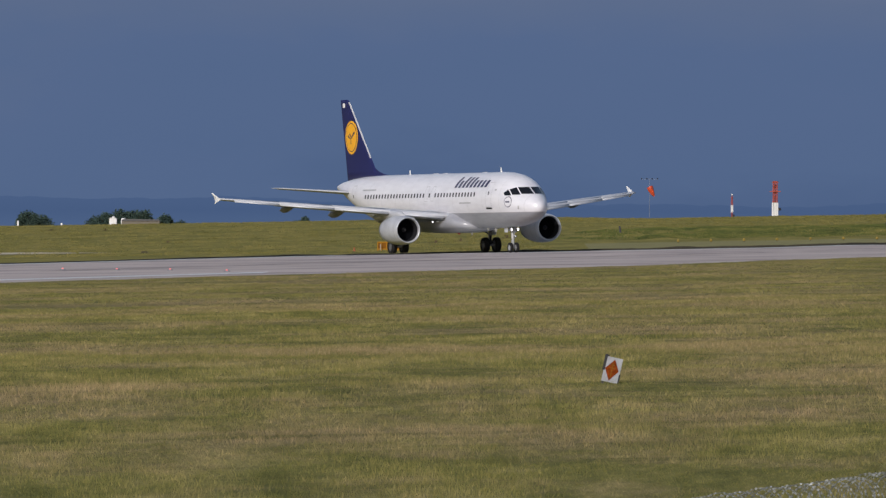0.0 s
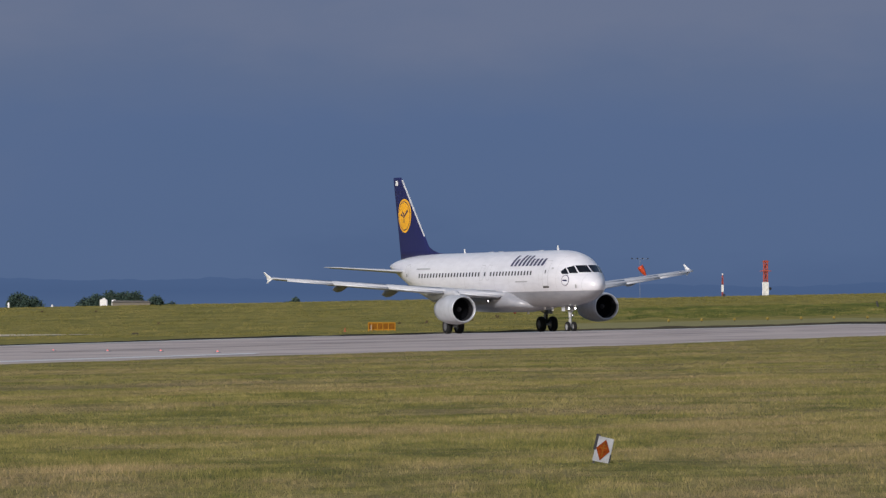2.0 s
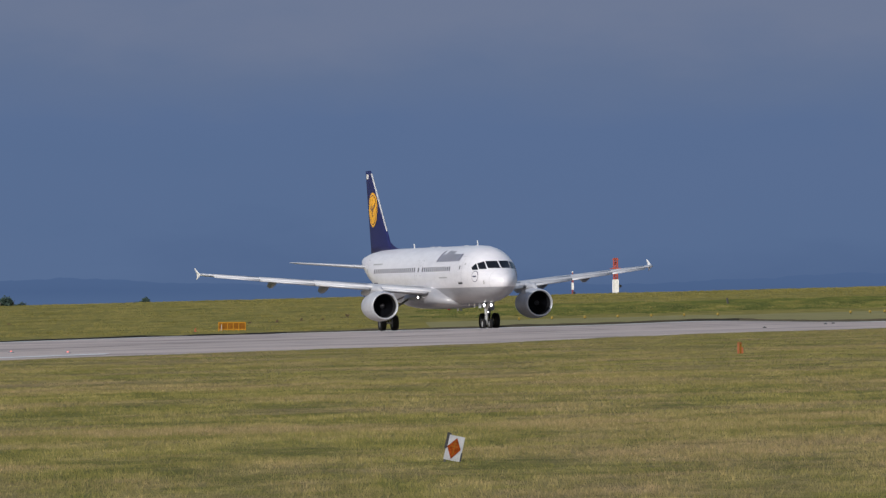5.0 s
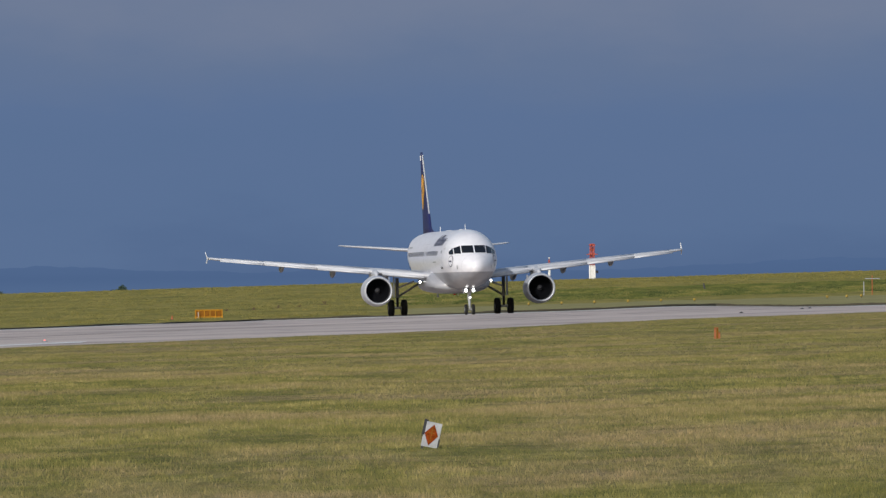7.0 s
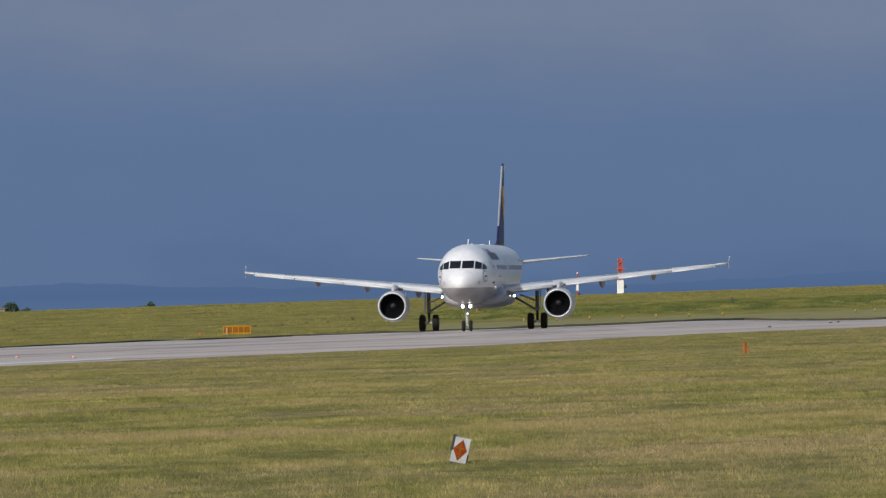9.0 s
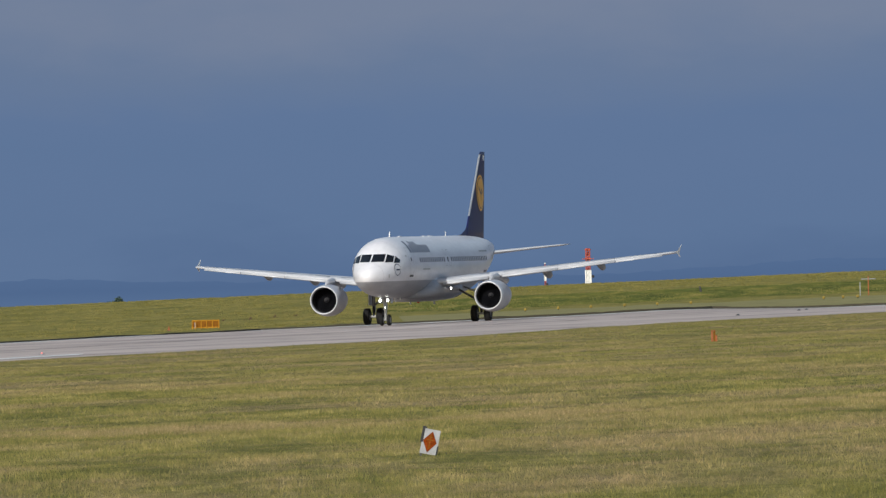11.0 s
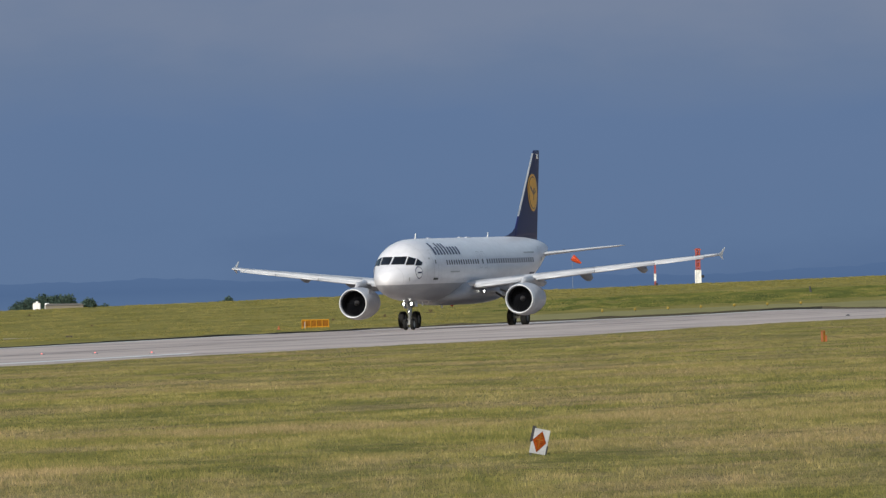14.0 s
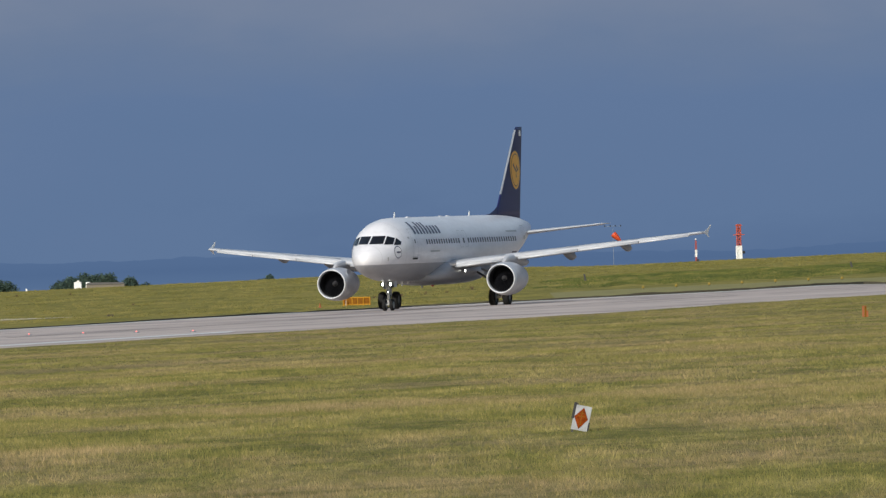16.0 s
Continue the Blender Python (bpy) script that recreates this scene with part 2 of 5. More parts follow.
M = dict(
    meadow=grass_ground(), blades=grass_blades("grass_blades", 1.0), far_blades=grass_blades("far_grass_blades", 0.2), runway=concrete_runway(), cloud=storm_sky(), hills=far_hills(),
    livery=livery(), rubber=rubber(),
    white=paint("white_paint", (0.8, 0.8, 0.79), 0.32, wear=0.05),
    wing=paint("pale_grey_wing_paint", (0.49, 0.505, 0.545), 0.42, wear=0.08, scale=1.2),
    slat=paint("bare_metal_leading_edge", (0.46, 0.475, 0.51), 0.42, 0.08, wear=0.06),
    nacelle=paint("pale_grey_nacelle_paint", (0.44, 0.455, 0.495), 0.36, wear=0.10, scale=1.5),
    # metal edge of the fin; the sun's glint is put into its pale colour
    fin_edge=paint("metal_fin_edge_painted_glint", (0.62, 0.62, 0.63), 0.3, 0.3, wear=0.06),
    lip=paint("dull_metal_lip", (0.54, 0.56, 0.60), 0.40, 0.4, wear=0.07),
    dark=paint("dark_metal", (0.008, 0.008, 0.011), 0.7, 0.0),
    fan=paint("titanium_fan", (0.006, 0.0065, 0.009), 0.85, 0.0, spec=0.08),
    strut=paint("gear_grey_paint", (0.42, 0.43, 0.44), 0.35, 0.2, wear=0.2),
    wheel=paint("wheel_hub_paint", (0.16, 0.16, 0.17), 0.4, 0.3, wear=0.2),
    fairing=paint("grey_fairing_paint", (0.17, 0.175, 0.19), 0.4, wear=0.1),
    navy=paint("navy_blue_fin_paint", (0.014, 0.016, 0.088), 0.45, wear=0.06, spec=0.3),
    yellow=paint("golden_yellow_paint", (0.86, 0.42, 0.015), 0.35, wear=0.05),
    ink=paint("dark_blue_lettering", (0.02, 0.02, 0.075), 0.4, wear=0.05),
    pane=paint("cabin_window_glass", (0.075, 0.077, 0.088), 0.2, wear=0.05, spec=0.5),
    cockpit=paint("dark_cockpit_glass", (0.010, 0.011, 0.014), 0.12, wear=0.05, spec=0.35),
    seam=paint("grey_seam", (0.40, 0.41, 0.43), 0.5),
    red_lens=paint("red_lens", (0.5, 0.02, 0.015), 0.2),
    lamp=glowing("landing_lamp", (1.0, 0.97, 0.9), 6.0),
    redlamp=glowing("red_end_light", (0.9, 0.22, 0.18), 0.65),
    line=paint("white_runway_paint", (0.72, 0.72, 0.70), 0.7, wear=0.15, scale=0.4),
    tar=paint("tar_joint", (0.30, 0.255, 0.24), 0.85, wear=0.18, scale=0.6),
    soil=paint("bare_soil", (0.05, 0.043, 0.026), 0.95, wear=0.2),
    board_white=paint("white_board_paint", (0.34, 0.35, 0.37), 0.7, wear=0.18, scale=6, spec=0.1),
    board_orange=paint("orange_board_paint", (0.215, 0.042, 0.006), 0.8, wear=0.36, scale=22, spec=0.05),
    sign_orange=paint("amber_sign_paint", (0.205, 0.080, 0.007), 0.7, wear=0.22, scale=4, spec=0.1),
    orange=paint("orange_paint", (0.60, 0.075, 0.024), 0.5, wear=0.1),
    red=paint("red_tower_paint", (0.36, 0.058, 0.03), 0.6, wear=0.1),
    black=paint("black_paint", (0.02, 0.02, 0.02), 0.6),
    wire=paint("galvanised_wire", (0.095, 0.105, 0.10), 0.6, 0.2, wear=0.1, scale=20),
    post=paint("dark_steel_post", (0.04, 0.04, 0.045), 0.6),
    bark=paint("bark", (0.06, 0.045, 0.03), 0.9),
    rust=paint("rusty_orange_stake", (0.34, 0.10, 0.03), 0.7, wear=0.2),
    mast=paint("grey_mast", (0.25, 0.27, 0.30), 0.6),
    sand=paint("pale_track", (0.52, 0.46, 0.33), 0.9, wear=0.12, scale=0.3),
    mown=paint("mown_grass", (0.262, 0.242, 0.105), 0.95, wear=0.16, scale=0.35, spec=0.1),
    scrub=rank_growth(), straw=straw_blades(),
    leaves=leaf("hedge_leaves", (0.036, 0.060, 0.048), (0.050, 0.080, 0.062)),
    dock=paint("dead_dock_stems", (0.085, 0.052, 0.028), 0.9, wear=0.2, scale=9),
    dock_leaves=leaf("withered_leaves", (0.060, 0.058, 0.022), (0.100, 0.085, 0.034)),
    barb=paint("bright_barb_steel", (0.37, 0.39, 0.385), 0.45, 0.2, wear=0.25, scale=30),
    amber=paint("amber_frame_paint", (0.39, 0.185, 0.009), 0.6, wear=0.15, spec=0.15),
    render=paint("white_render", (0.8, 0.8, 0.8), 0.7),
    roof=paint("grey_roof", (0.17, 0.15, 0.12), 0.8),
    yellow_light=paint("yellow_light_housing", (0.30, 0.21, 0.03), 0.5),
)


# ---- mesh helpers ----
def mesh(name, verts, faces, material, smooth=False):
    me = bpy.data.meshes.new(name)
    me.from_pydata([tuple(v) for v in verts], [], faces)
    me.materials.append(material)
    if smooth:
        me.shade_smooth()
    me.update()
    return me


def put(me, name, parent=None, m=None, label=""):
    ob = new(name, me)
    ob.parent = parent
    if m is not None:
        ob.matrix_basis = m
    return tagged(ob, label) if label else ob


def part(name, bm, material, parent, label="", m=None, smooth=False):
    """Link a bmesh as one mesh object under a thing or a part."""
    me = bpy.data.meshes.new(name)
    bmesh.ops.recalc_face_normals(bm, faces=bm.faces)
    bm.to_mesh(me)
    bm.free()
    me.materials.append(material)
    if smooth:
        me.shade_smooth()
    return put(me, name, parent, m, label)


def add_box(bm, x0, x1, y0, y1, z0, z1, bevel=0.0, m=None):
    made = bmesh.ops.create_cube(bm, size=1.0)["verts"]
    t = Matrix.Translation(((x0 + x1) / 2, (y0 + y1) / 2, (z0 + z1) / 2)) @ Matrix.Diagonal((x1 - x0, y1 - y0, z1 - z0, 1))
    bmesh.ops.transform(bm, matrix=(m @ t) if m is not None else t, verts=made)
    if bevel:
        edges = {e for v in made for e in v.link_edges}
        bmesh.ops.bevel(bm, geom=list(edges), offset=bevel, segments=2, affect="EDGES", profile=0.5)


def box(*a, **k):
    bm = bmesh.new()
    add_box(bm, *a, **k)
    return bm


def add_rod(bm, a, b, r0, r1=None, n=10):
    a, b = Vector(a), Vector(b)
    made = bmesh.ops.create_cone(bm, cap_ends=True, segments=n, radius1=r0, radius2=r0 if r1 is None else r1, depth=(b - a).length)["verts"]
    bmesh.ops.transform(bm, matrix=Matrix.Translation((a + b) / 2) @ (b - a).to_track_quat("Z", "Y").to_matrix().to_4x4(), verts=made)


def rod(a, b, r0, r1=None, n=10):
    bm = bmesh.new()
    add_rod(bm, a, b, r0, r1, n)
    return bm


def lathe(profile, n=32, axis="X", caps=True):
    """A turned body: profile of (along, radius)."""
    bm = bmesh.new()
    rings = []
    for along, r in profile:
        ring = []
        for k in range(n):
            a = math.tau * k / n
            p = (along, r * math.cos(a), r * math.sin(a)) if axis == "X" else (r * math.cos(a), along, r * math.sin(a)) if axis == "Y" else (r * math.cos(a), r * math.sin(a), along)
            ring.append(bm.verts.new(p))
        rings.append(ring)
    for r0, r1 in zip(rings, rings[1:]):
        for k in range(n):
            bm.faces.new((r0[k], r0[(k + 1) % n], r1[(k + 1) % n], r1[k]))
    if caps:
        for ring in (rings[0], rings[-1]):
            bm.faces.new(ring)
    return bm


def loft(rings):
    """A skin over closed rings of points, capped at both ends."""
    bm = bmesh.new()
    rows = [[bm.verts.new(p) for p in ring] for ring in rings]
    for r0, r1 in zip(rows, rows[1:]):
        n = len(r0)
        for k in range(n):
            bm.faces.new((r0[k], r0[(k + 1) % n], r1[(k + 1) % n], r1[k]))
    bm.faces.new(rows[0])
    bm.faces.new(rows[-1])
    return bm


def smoothstep(a, b, x):
    t = min(1, max(0, (x - a) / (b - a)))
    return t * t * (3 - 2 * t)


def thing(name, label, category, m, group="", kind=""):
    ob = new(name)
    ob.matrix_basis = m
    return tagged(ob, label, category, group, kind)


# ---- ground ----
PROFILE = ((-3000, -3), (-20, 0.3), (6, 0.3), (30, -3.0), (60, -3.8), (115, -3.75), (135, -3.0), (150, -2.2), (165, -1.4), (180, -0.84), (200, -0.62),
           (250, -0.30), (320, -0.1), (400, 0.0), (790, 0.0))
BEYOND_W = ((790, 0.0), (830, 0.12), (900, 0.85), (1000, 2.05), (1080, 2.62), (1150, 2.75), (1300, 2.3), (1700, 0.5), (4600, 0.0))
BEYOND_E = ((790, 0.0), (838, 0.25), (880, 0.5), (905, 1.25), (930, 1.55), (1000, 2.0), (1100, 2.36), (1150, 2.4), (1300, 1.9), (1700, 0.3), (4600, 0.0))


def along(rows, y):
    for (a, p), (b, q) in zip(rows, rows[1:]):
        if y <= b:
            return p + (q - p) * max(0.0, (y - a) / (b - a))
    return rows[-1][1]


def far_fall(x, y):
    """How far the field drops towards the far edge of the concrete."""
    return 0.12 * smoothstep(714, 744, y) * (1 - smoothstep(792, 812, y)) * smoothstep(-26, -12, x) * (1 - smoothstep(18, 30, x))


def ground_z(x, y):
    """Height of the field: a plane that climbs eastwards, a dip before the runway, a bank and a low crest behind it."""
    lean = math.tan(radians(SLOPE)) * 160 * math.tanh(x / 160)
    if y <= 790:
        z = along(PROFILE, y)
        z -= 0.42 * smoothstep(24, 40, x) * smoothstep(560, 760, y)
    else:
        k = smoothstep(2, 14, x * 900 / max(y, 900))
        z = along(BEYOND_W, y) * (1 - k) + along(BEYOND_E, y) * k
        z -= 0.42 * smoothstep(24, 40, x) * (1 - smoothstep(790, 860, y))
        z += 0.10 * noise.noise((x * 0.05, y * 0.02, 3.1)) * smoothstep(830, 960, y)
        # rough mounds where the bank begins
        z += 0.30 * noise.noise((x * 0.42, y * 0.10, 5.3)) * smoothstep(4, 7, x) * (1 - smoothstep(15, 21, x)) * smoothstep(872, 886, y) * (1 - smoothstep(908, 928, y))
    return lean + z - far_fall(x, y) + 0.05 * noise.noise((x * 0.08, y * 0.05, 0.7)) * (1 - smoothstep(360, 420, y)) * smoothstep(40, 120, y)


def build_ground():
    xs = sorted({-4500, -2500, -1200, -600, -300, -180, -120, *range(-90, 91, 3), *range(2, 25), 120, 180, 300, 600, 1200, 2500, 4500})
    ys = sorted({-3000, -1000, -300, -100, -40, -20, -5, 6, 15, 30, 45, 60, *range(80, 200, 5), *range(200, 800, 10), *range(800, 1180, 8), 1220, 1300, 1500, 1700, 2000, 2400, 3000, 3800, 4600})
    verts = [(x, y, ground_z(x, y)) for y in ys for x in xs]
    w = len(xs)
    faces = [(j * w + i, j * w + i + 1, (j + 1) * w + i + 1, (j + 1) * w + i) for j in range(len(ys) - 1) for i in range(w - 1)]
    tagged(put(mesh("ground", verts, faces, M["meadow"], True), "ground"), "rough airfield meadow with seed heads, olive green", "ground", kind="structure")


NEAR_EDGE = ((-70, 300), (-40, 360), (-20.5, 406), (-12, 432), (-4, 447), (5, 464), (17, 518), (28, 530), (45, 545), (70, 560))
FAR_EDGE = ((-70, 560), (-45, 610), (-32.5, 645), (-22, 692), (-12, 726), (-5, 766), (10, 772), (25, 782), (30, 790), (45, 789), (70, 788))


def strip(name, lower, upper, x0, x1, step, lift, material, rows=24, skirt=0.0):
    verts, faces, n = [], [], 0
    x = x0
    while x <= x1 + 1e-6:
        a, b = lower(x), upper(x)
        for k in range(rows + 1):
            y = a + (b - a) * k / rows
            verts.append((x, y, ground_z(x, y) + (lift if k else lift - skirt)))
        n += 1
        x += step
    for i in range(n - 1):
        for k in range(rows):
            p = i * (rows + 1) + k
            faces.append((p, p + rows + 1, p + rows + 2, p + 1))
    return mesh(name, verts, faces, material)


def build_runway():
    near, far = lambda x: along(NEAR_EDGE, x), lambda x: along(FAR_EDGE, x)
    rag = lambda x: near(x) + 8.0 * noise.noise((x * 0.35, 2.0, 0)) + 5.0 * noise.noise((x * 1.3, 5.0, 0))
    tagged(put(strip("runway", rag, far, -70, 70, 1.0, 0.03, M["runway"], 40, 0.06), "runway"), "worn pale grey concrete runway with tyre marks", "runway", kind="structure")
    tagged(put(strip("runway_edge_line", lambda x: near(x) + 15, lambda x: near(x) + 27, -60, -10.5, 1.0, 0.045, M["line"], 4), "runway_edge_line"), "white painted edge line on the concrete runway", "marking", kind="structure")
    tagged(put(strip("runway_far_line", lambda x: far(x) - 17, lambda x: far(x) - 5 - 4 * max(0.0, noise.noise((x * 0.6, 3.0, 6.0))), -60, 48, 1.0, 0.045, M["line"], 3), "runway_far_line"), "thin white painted line along the far edge", "marking", kind="structure")
    tagged(put(strip("runway_mark", lambda x: 704 + (x - 2) * 2.2, lambda x: 711 + (x - 2) * 2.2, 2.0, 6.5, 0.5, 0.045, M["line"], 2), "runway_mark"), "short white painted mark on the concrete runway", "marking", kind="structure")
    for share, wide, x0, x1, seed in ((0.42, 3.0, -24, 68, 3.0), (0.66, 1.8, -60, 68, 9.0)):
        mid = lambda x: near(x) + (far(x) - near(x)) * share + 5 * noise.noise((x * 0.12, seed, 0))
        half = lambda x: wide * max(0.0, 0.6 + 0.9 * noise.noise((x * 0.5, seed, 3.0)) + 0.5 * noise.noise((x * 2.1, seed, 5.0)))
        tagged(put(strip("runway_joint", lambda x: mid(x) - half(x), lambda x: mid(x) + half(x), x0, x1, 0.5, 0.042, M["tar"], 2), "runway_joint"), "dark tarred joint along the concrete runway", "marking", kind="structure")
    # cut turf edge behind the concrete: a low ragged lip of dark soil with grass on top
    verts, faces = [], []
    x = -70.0
    while x <= 70:
        y = far(x)
        lip = 0.16 + 0.08 * noise.noise((x * 0.35, 1.0, 4.0)) + 0.03 * noise.noise((x * 1.7, 2.0, 4.0))
        lip *= 0.65 + 0.35 * smoothstep(-30, -8, x) + 0.25 * smoothstep(6, 14, x)
        for dy, dz in ((0.0, -0.05), (0.25, lip), (1.0, lip + 0.01), (6.0, -0.05)):
            verts.append((x, y + dy, ground_z(x, y + dy) + dz))
        x += 0.5
    for i in range(len(verts) // 4 - 1):
        for k in range(3):
            p = i * 4 + k
            faces.append((p, p + 4, p + 5, p + 1))
    me = mesh("verge", verts, faces, M["soil"])
    me.materials.append(M["mown"])
    for f in me.polygons:
        f.material_index = 0 if f.index % 3 == 0 else 1
    tagged(put(me, "verge"), "low lip of dark soil and turf beside the runway", "verge", kind="structure")
    tagged(put(strip("mown_verge", lambda x: far(x) + 9, lambda x: 846 + 5 * noise.noise((x * 0.2, 8.0, 1.0)), 6, 70, 1.0, 0.03, M["mown"], 5, 0.06), "mown_verge"), "short mown pale grass verge by the bank", "verge", kind="structure")
    tagged(put(strip("track", lambda x: 838, lambda x: 838 + 12 * smoothstep(-32, -42, x) + 0.2, -80, -33, 1.0, 0.03, M["sand"], 3), "track"), "pale sandy track beyond the runway", "track", kind="structure")


def build_distance():
    verts, faces = [], []
    n, rows = 90, 24
    for i in range(n + 1):
        a = radians(-40 + 80 * i / n)
        for k in range(rows + 1):
            e = -20 + 900 * (k / rows) ** 1.6
            verts.append((4850 * math.sin(a), 4850 * math.cos(a), e))
    for i in range(n):
        for k in range(rows):
            p = i * (rows + 1) + k
            faces.append((p, p + rows + 1, p + rows + 2, p + 1))
    tagged(put(mesh("cloud_backdrop", verts, faces, M["cloud"]), "cloud_backdrop"), "dark blue grey bank of rain cloud", "sky", kind="structure")
    # hill ridge, glowing in a colour that already holds its haze
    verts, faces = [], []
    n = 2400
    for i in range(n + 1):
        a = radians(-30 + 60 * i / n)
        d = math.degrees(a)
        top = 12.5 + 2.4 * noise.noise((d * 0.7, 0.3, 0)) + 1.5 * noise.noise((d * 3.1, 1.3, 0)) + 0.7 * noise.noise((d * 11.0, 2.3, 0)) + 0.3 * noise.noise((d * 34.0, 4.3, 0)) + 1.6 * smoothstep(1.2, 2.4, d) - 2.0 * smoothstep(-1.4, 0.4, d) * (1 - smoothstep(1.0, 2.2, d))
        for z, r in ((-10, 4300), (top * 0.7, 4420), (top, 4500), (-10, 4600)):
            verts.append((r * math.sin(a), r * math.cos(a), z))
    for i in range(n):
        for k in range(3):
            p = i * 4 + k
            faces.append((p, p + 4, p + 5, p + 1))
    tagged(put(mesh("hills_backdrop", verts, faces, M["hills"], True), "hills_backdrop"), "distant hills with blue haze painted in as a glow", "hills", kind="structure")


build_ground()
build_runway()
build_distance()


# ---- airliner ----
# its own space: origin on the ground between the main wheels, x forward, y to its left side
NOSE = 17.71
GEAR = 0.10                       # how far the wheels stand below the datum
SECTIONS = ((0.0, 3.32, 3.12, 0.10), (0.12, 3.56, 2.90, 0.34), (0.35, 3.78, 2.72, 0.56), (0.8, 4.08, 2.47, 0.88), (1.3, 4.33, 2.28, 1.13), (1.8, 4.62, 2.13, 1.33),
            (2.3, 4.98, 2.03, 1.50), (2.8, 5.30, 1.95, 1.64), (3.4, 5.56, 1.87, 1.77), (4.2, 5.74, 1.81, 1.88), (5.2, 5.85, 1.76, 1.95), (6.5, 5.89, 1.74, 1.975),
            (24.5, 5.89, 1.74, 1.975), (26, 5.89, 1.82, 1.965), (28, 5.89, 2.12, 1.92), (30, 5.87, 2.62, 1.79), (32, 5.82, 3.22, 1.55), (34, 5.70, 3.86, 1.18),
            (36, 5.48, 4.50, 0.72), (37.2, 5.26, 4.82, 0.36), (37.57, 5.16, 4.92, 0.22))


def section(s):
    rows = SECTIONS
    for p, q in zip(rows, rows[1:]):
        if s <= q[0]:
            k = max(0.0, (s - p[0]) / (q[0] - p[0]))
            return [p[i] + (q[i] - p[i]) * k for i in (1, 2, 3)]
    return rows[-1][1:]


def skin(s, z, side, lift=0.0):
    """The point of the fuselage side at station s and height z."""
    top, bot, w = section(s)
    mid = (top + bot) / 2
    half = (top - bot) / 2
    c = max(-1, min(1, (z - mid) / half))
    y = w * math.sqrt(1 - c * c)
    away = Vector((0, y / w ** 2, (z - mid) / half ** 2)).normalized()
    return Vector((NOSE - s, side * (y + lift * away.y), z + lift * away.z))


def crown(s, y, z, lift=0.02):
    """The point of the nose that lies behind (y, z) as seen from ahead."""
    a, b = 0.0, 7.0
    for _ in range(40):
        m = (a + b) / 2
        top, bot, w = section(m)
        inside = (y / w) ** 2 + ((z - (top + bot) / 2) / ((top - bot) / 2)) ** 2 < 1
        a, b = (a, m) if inside else (m, b)
    return Vector((NOSE - a + lift, y * 1.008, z + lift * 0.5))


def patch(name, points, across, material, parent, label=""):
    """A thin plate laid over the skin: points is a grid, row by row, `across` points wide."""
    bm = bmesh.new()
    vs = [bm.verts.new(p) for p in points]
    for r in range(len(vs) // across - 1):
        for k in range(across - 1):
            a = r * across + k
            bm.faces.new((vs[a], vs[a + 1], vs[a + across + 1], vs[a + across]))
    return part(name, bm, material, parent, label, smooth=True)


def side_plate(name, s0, s1, z0, z1, side, material, parent, slant=0.0, lift=0.012, nx=2, nz=4, label=""):
    pts = []
    for j in range(nz + 1):
        z = z0 + (z1 - z0) * j / nz
        for i in range(nx + 1):
            pts.append(skin(s0 + (s1 - s0) * i / nx + slant * (z - z0), z, side, lift))
    return patch(name, pts, nx + 1, material, parent, label)


def even_foil(chord, n=9):
    """A fin section, alike on both sides, half as thick as one at its fullest (about)."""
    half = [(0.5 * (1 - math.cos(math.pi * k / (n - 1)))) for k in range(n)]
    bulge = lambda x: 2.64 * (math.sqrt(x) * 0.66 - x * 0.30 - x * x * 0.36) * 0.5
    return [(x * chord, bulge(x)) for x in half] + [(x * chord, -bulge(x)) for x in reversed(half[1:-1])]


FIN = ((5.55, 29.6, 35.9, 0.34), (6.2, 30.35, 36.02, 0.32), (8.0, 32.0, 36.35, 0.25), (10.0, 33.85, 36.74, 0.18), (11.5, 35.22, 37.02, 0.12), (11.76, 35.62, 37.05, 0.08))


def fin_side(s, z, side, lift):
    """The point of the fin's face at station s and height z."""
    for p, q in zip(FIN, FIN[1:]):
        if z <= q[0]:
            k = (z - p[0]) / (q[0] - p[0])
            le, te, th = [p[i] + (q[i] - p[i]) * k for i in (1, 2, 3)]
            break
    x = max(0.02, min(1, (s - le) / (te - le)))
    return (NOSE - s, side * (2.64 * (math.sqrt(x) * 0.66 - x * 0.30 - x * x * 0.36) * 0.5 * th * 1.6 + lift), z)


def foil(chord, thick, n=9):
    """Points round a wing section: (back from the leading edge, up)."""
    out = []
    for k in range(n):
        x = 0.5 * (1 - math.cos(math.pi * k / (n - 1)))
        out.append((x, 0.6 * 2.2 * thick * (math.sqrt(x) * 0.66 - x * 0.30 - x * x * 0.36)))
    for k in range(n - 2, 0, -1):
        x = 0.5 * (1 - math.cos(math.pi * k / (n - 1)))
        out.append((x, -0.4 * 2.2 * thick * (math.sqrt(x) * 0.66 - x * 0.30 - x * x * 0.36)))
    return [(x * chord, z * 2.4) for x, z in out]


def wing_at(y):
    """Leading edge station, trailing edge station, height and thickness of the wing at y metres from the middle."""
    le = 11.9 + (y - 1.6) * 0.528
    te = 18.75 if y < 6.4 else 18.75 + (y - 6.4) * 0.302
    z = 2.62 + (y - 1.6) * 0.105
    th = 1.12 * (1 - (y - 1.6) / 21.0)
    return le, te, z, th


